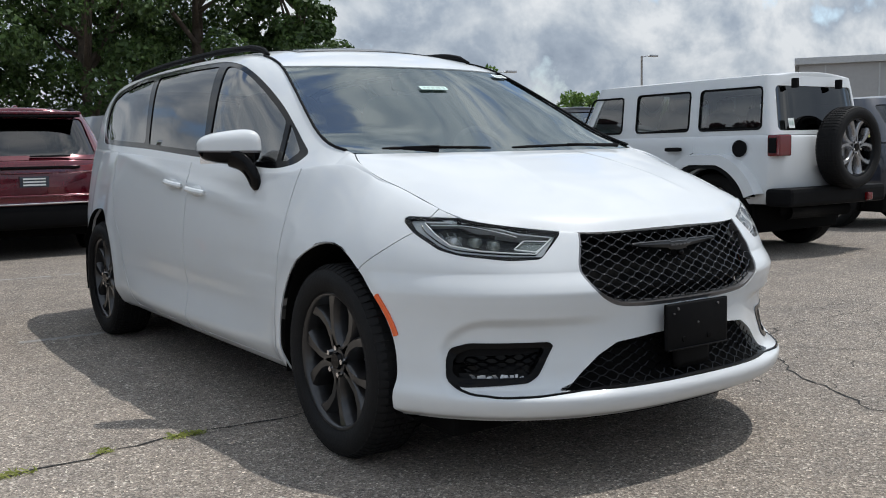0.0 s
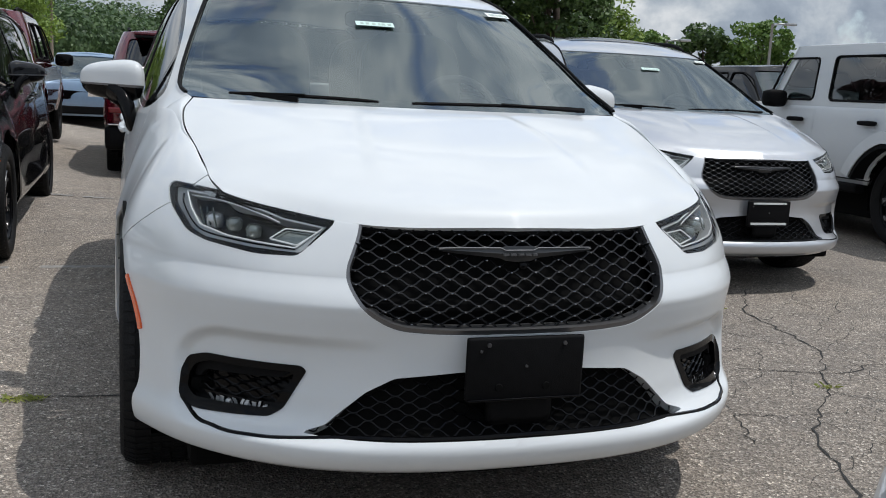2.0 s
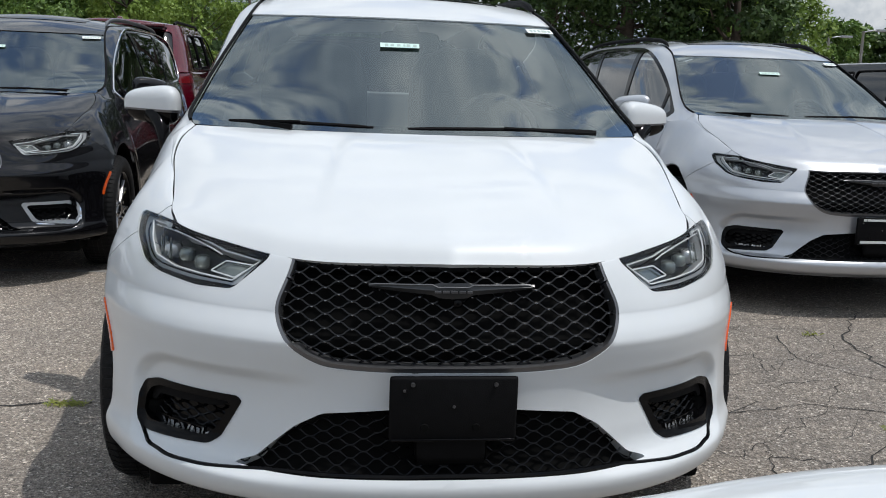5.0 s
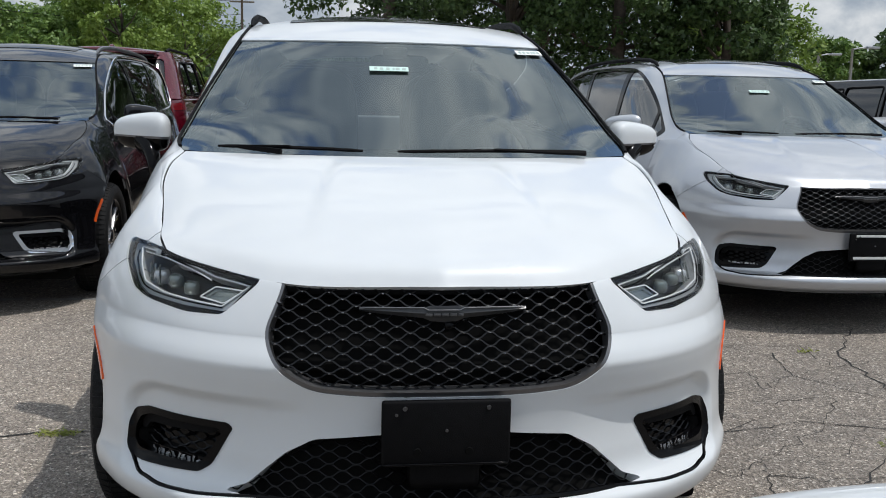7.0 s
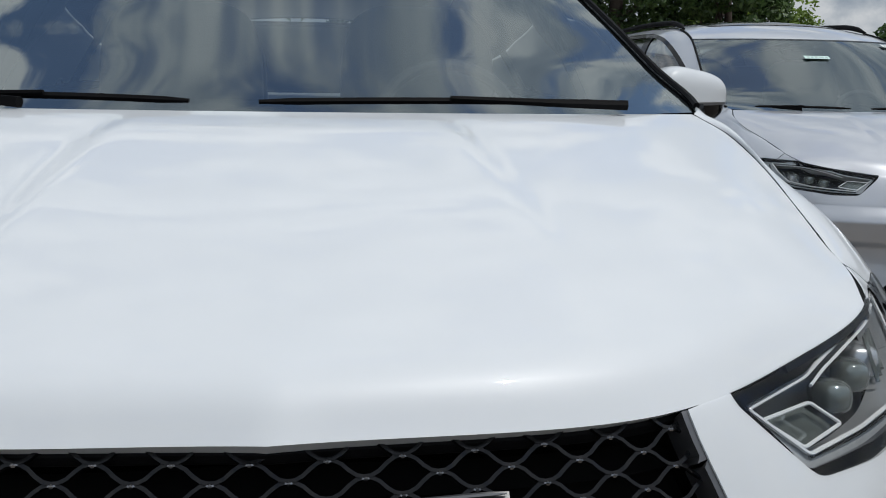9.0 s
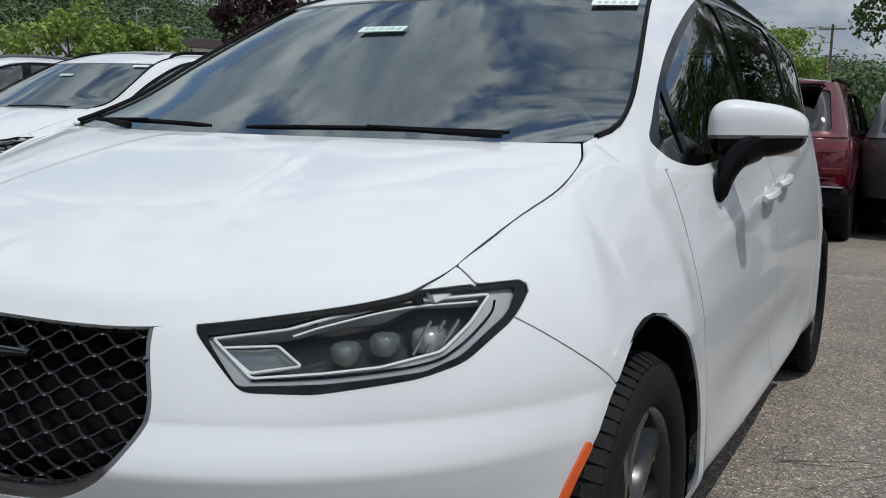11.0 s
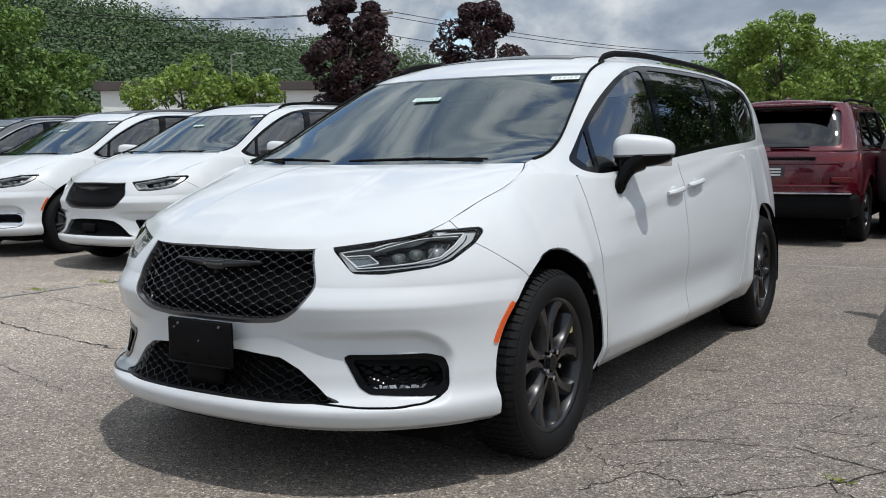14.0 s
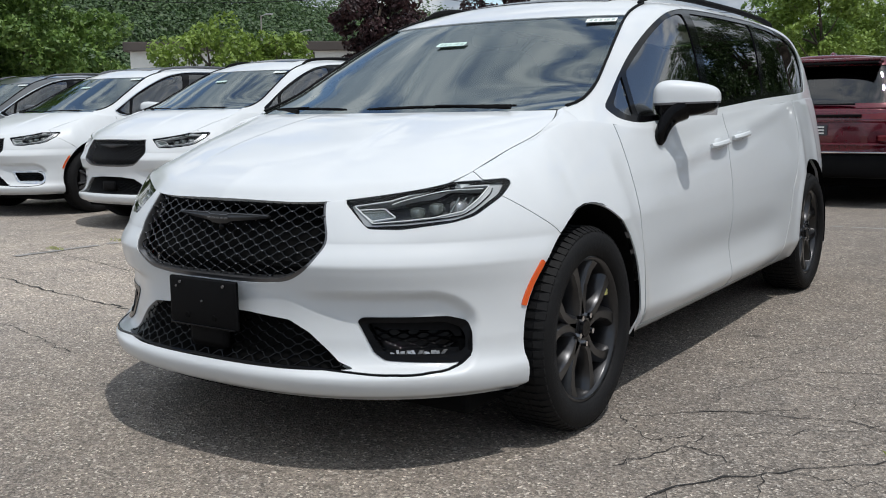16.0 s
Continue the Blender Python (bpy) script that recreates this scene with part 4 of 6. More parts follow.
    part("radar_cover", bm, MATTBLACK, g)
    # fog lamp pockets
    for s in (1, -1):
        f = new("fog_pocket")
        f.parent = van
        m = (lambda q: q) if s == 1 else flip
        P("pocket", m(skin(body, np.linspace(.2, .8, 60), np.linspace(.1, .40, 40), [fg], rim=0, offset=-.045)), GLOSSBLACK, f)
        inner = rounded([(.540, .466), (.548, .475), (.732, .474), (.764, .458), (.778, .430), (.783, .395), (.768, .376), (.606, .381), (.585, .394)], .01)
        gu, gw = np.linspace(.2, .8, 100), np.linspace(.1, .40, 70)
        P("pocket_rim", m(skin(body, gu, gw, [fg], [(FRONT, inner, 0, 1)], rim=.035, offset=.003)), GLOSSBLACK if style == "dark" else CHROME, f)
        visor = rounded([(.543, .474), (.735, .473), (.768, .456), (.776, .425), (.762, .425), (.748, .447), (.575, .456)], .006)
        P("visor", m(skin(body, gu, gw, [(FRONT, visor, 0, 1)], rim=.02, offset=-.012)), MATTBLACK, f)
        bar = rounded([(.590, .392), (.782, .392), (.768, .374), (.604, .378)], .004)
        ll = P("fog_lamp", m(skin(body, gu, gw, [(FRONT, bar, 0, 1)], rim=.02, offset=-.022)), GLOSSBLACK, f, "slim dark fog lamp with bright facets")
        rng_ = random.Random(3)
        bits, x = [], .606
        while x < .742:
            w_ = rng_.uniform(.005, .013)
            a_, b_ = rng_.uniform(-.008, .008), rng_.uniform(.006, .014)
            q = [on_body(x, .377, out=-.016), on_body(x + w_, .377, out=-.019), on_body(x + w_ + a_, .377 + b_, out=-.018), on_body(x + a_, .377 + b_, out=-.015)]
            bits.append((q, [(0, 1, 2, 3)]))
            x += w_ * .8 + rng_.uniform(.001, .004)
        tagged(P("fog_reflector", m(merge(*bits)), REFLECT, ll, "bright faceted reflectors"), kind="stuff")
        wires = []
        for k in range(5):
            z = .400 + .0125 * k
            wires.append(tube([on_body(x, z + .0055 * math.tanh(1.4 * math.sin(2 * math.pi * x / .052) * (1 if k % 2 else -1)), out=-.026) for x in np.linspace(.566 - .004 * k, .772 - .003 * k, 40)], .0024, 4))
        P("pocket_mesh", m(merge(*wires)), GLOSSBLACK, f)
    knots = [(0, .343), (.22, .343), (.42, .341), (.52, .334), (.64, .328), (.73, .330), (.778, .343), (.800, .372)]
    run = []
    for x, z in spline([k[0] for k in knots], knots)(np.linspace(0, .8, 70)):
        p = on_body(max(x, .07), z, out=-.002)
        run.append(Vector((x, p.y, z)) if x < .07 else p)
    run = [Vector((-p.x, p.y, p.z)) for p in run[:0:-1]] + run
    P("bumper_trim_strip", tube(run, [.006] * 139, 6), GLOSSBLACK)
    # plate bracket
    b = new("plate_bracket")
    b.parent = van
    bm = bmesh.new()
    box_bm(bm, (-.155, -.908, .434), (.155, -.892, .594), .008)
    part("plate", bm, MATTBLACK, b, "empty black number plate bracket")
    bm = bmesh.new()
    box_bm(bm, (-.12, -.894, .45), (.12, -.862, .58), .008)
    part("mount", bm, MATTBLACK, b)
    bm = bmesh.new()
    box_bm(bm, (-.150, -.913, .434), (.150, -.904, .440), .002)
    part("lower_lip", bm, GLOSSBLACK, b)
    for x, z, r in ((-.10, .575, .006), (.10, .575, .006), (-.07, .468, .011), (.055, .468, .011), (0, .52, .004), (-.12, .56, .004)):
        bm = bmesh.new()
        bmesh.ops.create_cone(bm, cap_ends=True, segments=12, radius1=r, radius2=r * .8, depth=.006, matrix=pose(x, -.909, z, 90, 0, 0))
        part("screw_hole", bm, DARK if r > .008 else SATIN, b, smooth=False)
    # headlamps
    for s in (1, -1):
        h = new("headlamp")
        h.parent = van
        m = (lambda q: q) if s == 1 else flip
        us, vs = np.linspace(.2, .72, 90), np.linspace(.5, 1, 60)
        P("housing", m(skin(body, us[::2], vs[::2], [(FRONT, HEADLIGHT, 0, 1.2)], rim=0, offset=-.07)), LAMPGREY, h)
        band = rounded([(.464, .836), (.532, .771), (.64, .775), (.75, .787), (.783, .805), (.814, .858), (.810, .895), (.78, .894), (.694, .891), (.60, .868), (.565, .851)], .008)
        room = rounded([(.474, .834), (.565, .848), (.613, .865), (.694, .887), (.786, .889), (.780, .850), (.762, .814), (.70, .797), (.632, .790), (.545, .783)], .006)
        turn = rounded([(.490, .822), (.562, .826), (.602, .800), (.540, .790)], .005)
        us, vs = np.linspace(.2, .74, 110), np.linspace(.55, 1, 80)
        reg = lambda q: (FRONT, q, 0, 1.2)
        P("bezel", m(skin(body, us, vs, [reg(HEADLIGHT)], [reg(band)], rim=.02, offset=-.004)), GLOSSBLACK, h)
        lens = P("lens", m(skin(body, us, vs, [reg(HEADLIGHT)], rim=0, offset=.002)), LENS, h)
        lens.visible_shadow = False
        P("light_band", m(skin(body, us, vs, [reg(band)], [reg(room)], rim=.035, offset=-.014)), LAMPBAND, h, "frosted grey daytime light band")
        edge = lambda q, r, out=-.011: m(tube([on_body(x, z, out=out) for x, z in np.vstack([q, q[:1]])], r, 6, False))
        P("light_pipe", edge(room, .0026), PIPE, h, "pale edge of the lamp chamber")
        P("light_pipe", edge(turn, .0022), PIPE, h, "pale edge of the indicator")
        P("indicator", m(skin(body, us, vs, [reg(turn)], rim=0, offset=-.022)), CLEARLAMP, h, "dark clear indicator")
        low = spline(np.linspace(0, 1, 6), [(.545, .781), (.64, .786), (.745, .798), (.778, .818), (.797, .858), (.795, .880)])(np.linspace(0, 1, 30))
        P("light_pipe", m(tube([on_body(x, z, out=-.012) for x, z in low], .0022, 6)), GLOSSBLACK, h, "dark groove along the light band")
        high = spline(np.linspace(0, 1, 4), [(.575, .840), (.613, .855), (.694, .877), (.776, .881)])(np.linspace(0, 1, 24))
        P("light_pipe", m(tube([on_body(x, z, out=-.014) for x, z in high], .0020, 6)), PIPE, h, "pale line along the chamber's top")
        for x, z in ((.648, .828), (.698, .838)):
            c = on_body(x, z, out=-.050)
            P("projector", m(super_ball(c, (.022, .026, .020), .7, 16, 10)), CLEARLAMP, h, "clear projector lens")
        for k in range(3):
            x = .735 + .014 * k
            P("reflector_blade", m(tube([on_body(x, .815 + .003 * k, out=-.03), on_body(x + .006, .862, out=-.03)], .003, 5)), CLEARLAMP, h)
        c = on_body(.752, .842, out=-.055)
        P("projector", m(super_ball(c, (.024, .03, .022), .6, 16, 10)), REFLECT, h, "bright side reflector")
        rimtop = TOP(np.linspace(.315, .66, 24)) + np.array([0, .004, -.007])
        P("lamp_seal", m(tube(rimtop, .0075, 6)), MATTBLACK, h)
    # side markers
    ang = np.radians(np.linspace(141, 161, 12))
    ring = [(-.008 + (.395 + r) * math.cos(a), .362 + (.436 + r) * math.sin(a)) for r, seq in ((.002, ang), (.020, ang[::-1])) for a in seq]
    mk = skin(body, np.linspace(.5, 1.0, 120), band_v(60, 8), [(SIDE, rounded(ring, .004, 2), 0, 1.2)], rim=.012, offset=.005)
    for m in (mk, flip(mk)):
        P("side_marker", m, ORANGE, van, "orange side marker reflector")
    # door handles
    def flank(y, z, out=0.0):
        u = np.array([1 + (y + .04) / (YREAR + .04)])
        lo_, hi_ = 0.0, 1.0
        for _ in range(24):
            mid_ = (lo_ + hi_) / 2
            if body(u, np.array([mid_]))[0][2] < z:
                lo_ = mid_
            else:
                hi_ = mid_
        p = body(u, np.array([lo_]))[0]
        return Vector((p[0] + out, y, z))

    for i, (y0, y1, za, zb) in enumerate(((1.215, 1.45, .947, .962), (1.53, 1.775, .974, .992))):
        ys_ = np.linspace(y0, y1, 14)
        pts = [flank(y, za + (zb - za) * k, .006 + .013 * math.sin(k * math.pi) ** .5) for k, y in zip(np.linspace(0, 1, 14), ys_)]
        bar = tube(pts, [.010] + [.014] * 12 + [.010], 8)
        cup = super_ball(tuple(flank((y0 + y1) / 2, (za + zb) / 2 - .004, -.007)), (.012, .070, .030), .9)
        for s, m in ((0, bar), (1, flip(bar))):
            P("door_handle", m, paint, doors[2 * i + s])
        for s, m in ((0, cup), (1, flip(cup))):
            P("handle_cup", m, paint, doors[2 * i + s])
    # mirrors
    for s in (0, 1):
        mr = new("door_mirror")
        mr.parent = van
        m = (lambda q: q) if s == 0 else flip
        shape = lambda zlo, zhi, k=1.0: super_ball((.998, .735, 1.135), (.114 * k, .088 * k, .086 * k), .62, 32, 16, zlo, zhi)

        def lean(q, kk=0.0):
            v, f = q
            r = [(x, y, z, 1 - .32 * (x - .9) / .2) for x, y, z in v]
            return [(x - .012, .795 + (y - .735) * k + (x - 1.0) * .45, 1.15 + (z - 1.135) * k) for x, y, z, k in r], f

        P("cap", m(lean(shape(-.05, 1))), paint, mr)
        P("lower_shell", m(lean(shape(-1, -.12, .96))), GLOSSBLACK, mr)
        P("indicator_strip", m(lean(shape(-.12, -.05, .99))), SATIN, mr)
        sk = np.linspace(0, 1, 10)
        sp = spline([0, .3, .65, 1], [(.915, .672, .972), (.925, .685, 1.03), (.945, .725, 1.085), (.975, .772, 1.115)])(sk)
        v_, f_ = tube(sp, [float(r) for r in np.interp(sk, [0, .12, .5, 1], [.016, .030, .036, .050])], 14)
        st = ([(sp[i // 14][0] + (p.x - sp[i // 14][0]) * .75, sp[i // 14][1] + (p.y - sp[i // 14][1]) * 1.35, p.z) for i, p in enumerate(v_)], f_)
        P("stalk", m(st), GLOSSBLACK, mr)
        gl = ob_from("mirror_glass", [(sx, .86 + (sx - 1.0) * .45, z) if s == 0 else (-sx, .86 + (sx - 1.0) * .45, z) for sx, z in ((.915, 1.085), (1.075, 1.085), (1.075, 1.185), (.915, 1.185))], [(0, 1, 2, 3)], CHROME, mr, smooth=False)
    # roof rails and sunroof
    for s in (1, -1):
        ks = np.linspace(0, 1, 30)
        pts = []
        for k in ks:
            y = 1.215 + 2.25 * k
            e = EDGE(y)
            lift = .022 * min(1, k / .10, (1 - k) / .12) ** .6 + .012
            pts.append((s * (float(e[0]) - .012), y, float(e[1]) + lift))
        P("roof_rail", tube(pts, [.006] + [.016] * 28 + [.006], 8), MATTBLACK if style == "dark" else SATIN)
    P("sunroof", skin(roof, np.linspace(-.72, .72, 30), np.linspace(.10, .45, 24), rim=.01, offset=.003), GLOSSBLACK)
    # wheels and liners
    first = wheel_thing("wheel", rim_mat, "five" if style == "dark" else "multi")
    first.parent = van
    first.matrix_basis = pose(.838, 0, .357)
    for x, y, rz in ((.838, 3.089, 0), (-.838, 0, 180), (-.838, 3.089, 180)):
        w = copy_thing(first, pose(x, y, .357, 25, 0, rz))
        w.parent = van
    for y in (0, 3.089):
        a = np.linspace(-.25, math.pi + .25, 24)
        ra, rb = .397, .439
        for s in (1, -1):
            v = [(s * x, y - .008 + ra * math.cos(t), .362 + rb * math.sin(t)) for t in a for x in (.60, .945 - .11 * max(0, -math.cos(t) - .35) / .65)]
            v += [(s * .60, y, .37)]
            f = [(2 * i, 2 * i + 1, 2 * i + 3, 2 * i + 2) for i in range(23)] + [(2 * i, 2 * i + 2, 48) for i in range(23)]
            P("wheel_arch_liner", (v, f), DARK)
    box("underbody", (-.78, -.55, .17), (.78, 3.95, .42), DARK, van, .02)
    tx, ty = plan(np.linspace(0, .86, 24), np.full(24, .26))
    rimline = [(x * .93, y + .07) for x, y in zip(tx, ty)]
    rimline = [(-x, y) for x, y in rimline[:0:-1]] + rimline
    tray = [(x, y, z) for z in (.225, .235) for x, y in rimline + [(rimline[-1][0], -.45), (rimline[0][0], -.45)]]
    nt = len(tray) // 2
    P("undertray", (tray, [tuple(range(nt))[::-1], tuple(range(nt, 2 * nt))] + [(i, (i + 1) % nt, nt + (i + 1) % nt, nt + i) for i in range(nt)]), DARK)
    # cabin
    bm = bmesh.new()
    box_bm(bm, (-.72, .28, .75), (.72, .72, 1.06), .06)
    box_bm(bm, (.18, .35, 1.0), (.62, .62, 1.10), .04)
    part("dashboard", bm, DASH, van)
    n = 28
    ringp = [(.37 + .18 * math.cos(a), .80 + .04 * math.sin(a) * 0 + .06 * math.sin(a), 1.06 + .165 * math.sin(a)) for a in np.linspace(0, 2 * math.pi, n)]
    st = P("steering_wheel", tube(ringp, .016, 8), DASH)
    P("steering_boss", super_ball((.37, .79, 1.05), (.07, .05, .06), .6), DASH, st)
    for x, y in ((.37, 1.35), (-.37, 1.35), (.40, 2.25), (-.40, 2.25)):
        seat = new("front_seat" if y < 2 else "rear_seat")
        seat.parent = van
        P("cushion", super_ball((x, y - .12, .68), (.26, .28, .10), .5), SEAT, seat)
        v, f = super_ball((0, 0, .36), (.25, .08, .36), .5)
        P("backrest", ([(x + a, y + .12 + b + c * .18, .72 + c) for a, b, c in v], f), SEAT, seat)
        P("headrest", super_ball((x, y + .28, 1.30), (.13, .055, .095), .55), SEAT, seat)
    P("rear_view_mirror", super_ball((0.02, .90, 1.44), (.12, .02, .035), .5), GLOSSBLACK)
    P("camera_pod", super_ball((0, .87, 1.480), (.05, .06, .022), .5), MATTBLACK)
    box("cabin_floor", (-.80, .3, .40), (.80, 3.9, .45), SEAT, van, .01)
    # labels on the screen
    gl = Vector(windscreen(np.array([-.06]), np.array([.735]))[0])
    upv = (Vector(windscreen(np.array([-.06]), np.array([.8]))[0]) - gl).normalized()
    label_sheet("screen_label", gl + Vector((0, -.002, .003)), (1, 0, 0), upv, .148, .036, GREENPAPER, van)
    gl = Vector(windscreen(np.array([.87]), np.array([.925]))[0])
    upv = (Vector(windscreen(np.array([.87]), np.array([.96]))[0]) - gl).normalized()
    rt = (Vector(windscreen(np.array([.92]), np.array([.925]))[0]) - gl).normalized()
    label_sheet("screen_label", gl + Vector((0, -.002, .003)), rt, upv, .13, .042, PAPER, van)
    return van


def repaint(van, old, new_mat):
    for o in van.children_recursive:
        if o.type == "MESH" and o.data.materials and o.material_slots[0].material == old:
            o.material_slots[0].link = "OBJECT"
            o.material_slots[0].material = new_mat


hero = tagged(build_minivan(WHITE, "dark"), "glossy white minivan with black mesh grille and dark alloy wheels", "minivan", "minivans in the lot")
trimmed = tagged(build_minivan(BLACK, "bright"), "glossy black minivan with chrome window trim and bright wheels", "minivan", "minivans in the lot")
hero.matrix_basis = pose(.008, 0, 0)
trimmed.matrix_basis = pose(-2.58, 3.45, lot(-2.58, 3.45))
VANS = [
    (hero, 2.87, 2.915, 0, SILVER, "silver minivan with black mesh grille parked on the asphalt"),
    (hero, -5.32, 3.59, 0, WHITE, "white minivan with black grille in the parked row"),
    (trimmed, -7.78, 3.685, 0, WHITE, "white minivan with chrome trim in the parked row"),
    (trimmed, -10.3, 3.8, 0, GREY, "dark grey minivan at the end of the parked row"),
]
for src, x, y, rz, paint, text in VANS:
    v = copy_thing(src, pose(x, y, lot(x, y), 0, 0, rz))
    tagged(v, text)
    if paint == SILVER:
        bracket = [o for o in v.children if o.name.startswith("plate_bracket")][0]
        for za, zb, half in ((.572, .584, .12), (.444, .458, .13)):
            box("print_bar", (-half, -.912, za), (half, -.9085, zb), PAPER, bracket, .001)
    if x < -4:
        for o in [o for o in v.children_recursive if o.name.split(".")[0] in ("plate", "mount", "lower_lip", "screw_hole", "plate_bracket")]:
            bpy.data.objects.remove(o)
    old = WHITE if src == hero else BLACK
    if paint != old:
        repaint(v, old, paint)

# ---- the lot ----
gv, gf = [], []
n = 150
for j in range(n + 1):
    for i in range(n + 1):
        f = lambda k: math.copysign(abs(k) ** 3.0 * 1500, k)
        x, y = f(2 * i / n - 1), f(2 * j / n - 1)
        gv.append((x - 2, y + 2, lot(x - 2, y + 2)))
for j in range(n):
    for i in range(n):
        k = j * (n + 1) + i
        gf.append((k, k + 1, k + n + 2, k + n + 1))
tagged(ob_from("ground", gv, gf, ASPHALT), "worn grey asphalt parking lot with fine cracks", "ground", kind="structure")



def build_wagon(name, spec, paint, dark=GLOSSBLACK):
    """A car built round its outline: its tail at y = 0, its nose towards +y, on x = 0."""
    car = new(name)
    L, W, zb, zr, z0 = spec["length"], spec["half"], spec["belt"], spec["roof"], spec.get("sill", .28)
    rr, rf = spec.get("tail_round", .35), spec.get("nose_round", .6)
    tum, lean_r, lean_f = spec.get("tumble", .16), spec.get("tail_lean", .35), spec.get("screen_lean", .75)
    hood_y, hz = spec["cowl"], spec.get("hood", zb)
    R, y1, y2 = spec.get("wheel", .37), spec["axles"][0], spec["axles"][1]
    pw = spec.get("square", .55)
    P = lambda nm, mesh, mat, par=car, label="", ang=35: sharpen(ob_from(nm, mesh[0], mesh[1], mat, par, label), ang)

    def ring(u, half, ya, yb, ra, rb):
        a = np.clip(u, 0, 1) * math.pi / 2
        b = np.clip(3 - u, 0, 1) * math.pi / 2
        m = np.clip(u - 1, 0, 1)
        x = np.where(u < 1, half * np.sin(a) ** pw, np.where(u > 2, half * np.sin(b) ** pw, half))
        y = np.where(u < 1, ya + ra * (1 - np.cos(a)), np.where(u > 2, yb - rb * (1 - np.cos(b)), ya + ra + (yb - rb - ya - ra) * m))
        return x, y

    def lower(u, v):
        u, v = np.asarray(u, float), np.asarray(v, float)
        z = z0 + (zb - z0) * v
        k = np.sin(np.clip(v, 0, 1) * math.pi) ** .5
        half = W * (.955 + .045 * k)
        x, y = ring(u, half, .06 * (1 - k), L - .06 * (1 - k), rr, rf)
        r = np.minimum(np.hypot(y - y1, z - R), np.hypot(y - y2, z - R))
        x = x + np.where((u > .8) & (u < 2.3), .02 * np.exp(-(((r - R - .07) / .05) ** 2)) - .015 * np.exp(-(((z - .5) / .08) ** 2)), 0)
        drop = (zb - hz) * smooth(hood_y - .25, hood_y + .3, y) * v**3
        return np.stack([x, y, z - drop], -1)

    def upper(u, v):
        u, v = np.asarray(u, float), np.asarray(v, float)
        w = v ** .9
        half = W * .955 - tum * (v * .75 + .25 * v**4)
        x, y = ring(u, half, .05 + lean_r * w, hood_y - lean_f * w, rr * .8, .32)
        return np.stack([x, y, zb + (zr - zb) * (v - .0 * v)], -1)

    af = [(SIDE, circle(yc, R, R + .055), .5, 2.9) for yc in (y1, y2)]
    ease = np.linspace(0, 1, 44) ** (1 / pw)
    us = np.concatenate([ease, np.linspace(1.02, 1.98, 120), 3 - ease[::-1]])
    vs = np.linspace(0, 1, 44)
    doors = [(SIDE, rounded(np.array(d), .05), 1, 2) for d in spec.get("doors", [])]
    tailcut = [(FRONT, rounded(np.array(d), .02), 0, 1.0) for d in spec.get("tail_lamps", [])]
    P("body", both(skin(lower, us, vs, [], af + doors + tailcut, rim=.03)), paint)
    for d in doors:
        m = skin(lower, np.linspace(1.0, 2, 110), vs, [(SIDE, np.array(d[1]) * .996 + np.mean(d[1], 0) * .004, 1, 2)], af, rim=.02)
        for q in (m, flip(m)):
            P("door", q, paint)
    for c in tailcut:
        m = skin(lower, np.append(ease, [1.02, 1.05]), vs, [c], rim=.02, offset=.004)
        for q in (m, flip(m)):
            P("tail_lamp", q, REDLAMP, car, "red tail lamp")
    wins = [(SIDE, rounded(np.array(w), .05), .95, 2.1) for w in spec["windows"]]
    rearw = [(FRONT, rounded(np.array(w), .05), 0, .9) for w in spec.get("tail_window", [])]
    scr = [(FRONT, rounded(np.array([(-.3, zb + .03), (W - .13, zb + .03), (W - .13 - tum * .9, zr - .05), (-.3, zr - .03)]), .04), 2.1, 3.1)]
    vs2 = np.linspace(0, 1, 36)
    P("cabin_frame", both(skin(upper, us, vs2, [], wins + rearw + scr, rim=.02)), spec.get("frame_paint", paint))
    for w in wins:
        m = skin(upper, np.linspace(.9, 2.1, 120), vs2, [w], rim=0, offset=-.01)
        for q in (m, flip(m)):
            P("side_glass", q, spec.get("glass", TINT))
    def on_flank(face, y, z):
        v = (z - zb) / (zr - zb) if face is upper else (z - z0) / (zb - z0)
        u = np.linspace(1, 2, 200)
        q = face(u, np.full(200, min(max(v, .005), .995)))
        return (float(np.interp(y, q[:, 1], q[:, 0])), y, z)

    for w in wins:
        ring_ = [on_flank(upper, y, z) for y, z in w[1]]
        g = tube([(x + .001, y, z) for x, y, z in ring_ + ring_[:1]], .011, 5, False)
        for q in (g, flip(g)):
            P("window_gasket", q, MATTBLACK)
    for d in doors:
        ring_ = [on_flank(lower, y, z) for y, z in d[1] if z < zb - .01]
        g = tube([(x - .003, y, z) for x, y, z in ring_], .0055, 5, False)
        for q in (g, flip(g)):
            P("door_seam", q, MATTBLACK)
    for w in rearw:
        mid_ = np.mean(w[1], 0)
        larger = (w[0], mid_ + (np.asarray(w[1]) - mid_) * 1.06, w[2], w[3])
        P("tail_glass", both(skin(upper, np.linspace(0, .97, 90) ** (1 / pw), np.linspace(0, 1, 60), [larger], rim=0, offset=-.012)), TINT)
    o = P("windscreen", both(skin(upper, 3 - ease[::-1], vs2, scr, rim=0, offset=-.01)), SCREEN)
    # roof
    e = upper(np.linspace(0, 3, 90), np.ones(90))
    n = 14
    rv, rfc = [], []
    for i, p in enumerate(e):
        for j in range(n + 1):
            s = 1 - 2 * j / n
            rv.append((p[0] * s, p[1], p[2] + .045 * (1 - abs(s) ** 2.4) * min(1, p[0] / .5)))
    rfc = [(i * (n + 1) + j, i * (n + 1) + j + 1, (i + 1) * (n + 1) + j + 1, (i + 1) * (n + 1) + j) for i in range(89) for j in range(n)]
    P("roof", (rv, rfc), spec.get("roof_paint", paint))
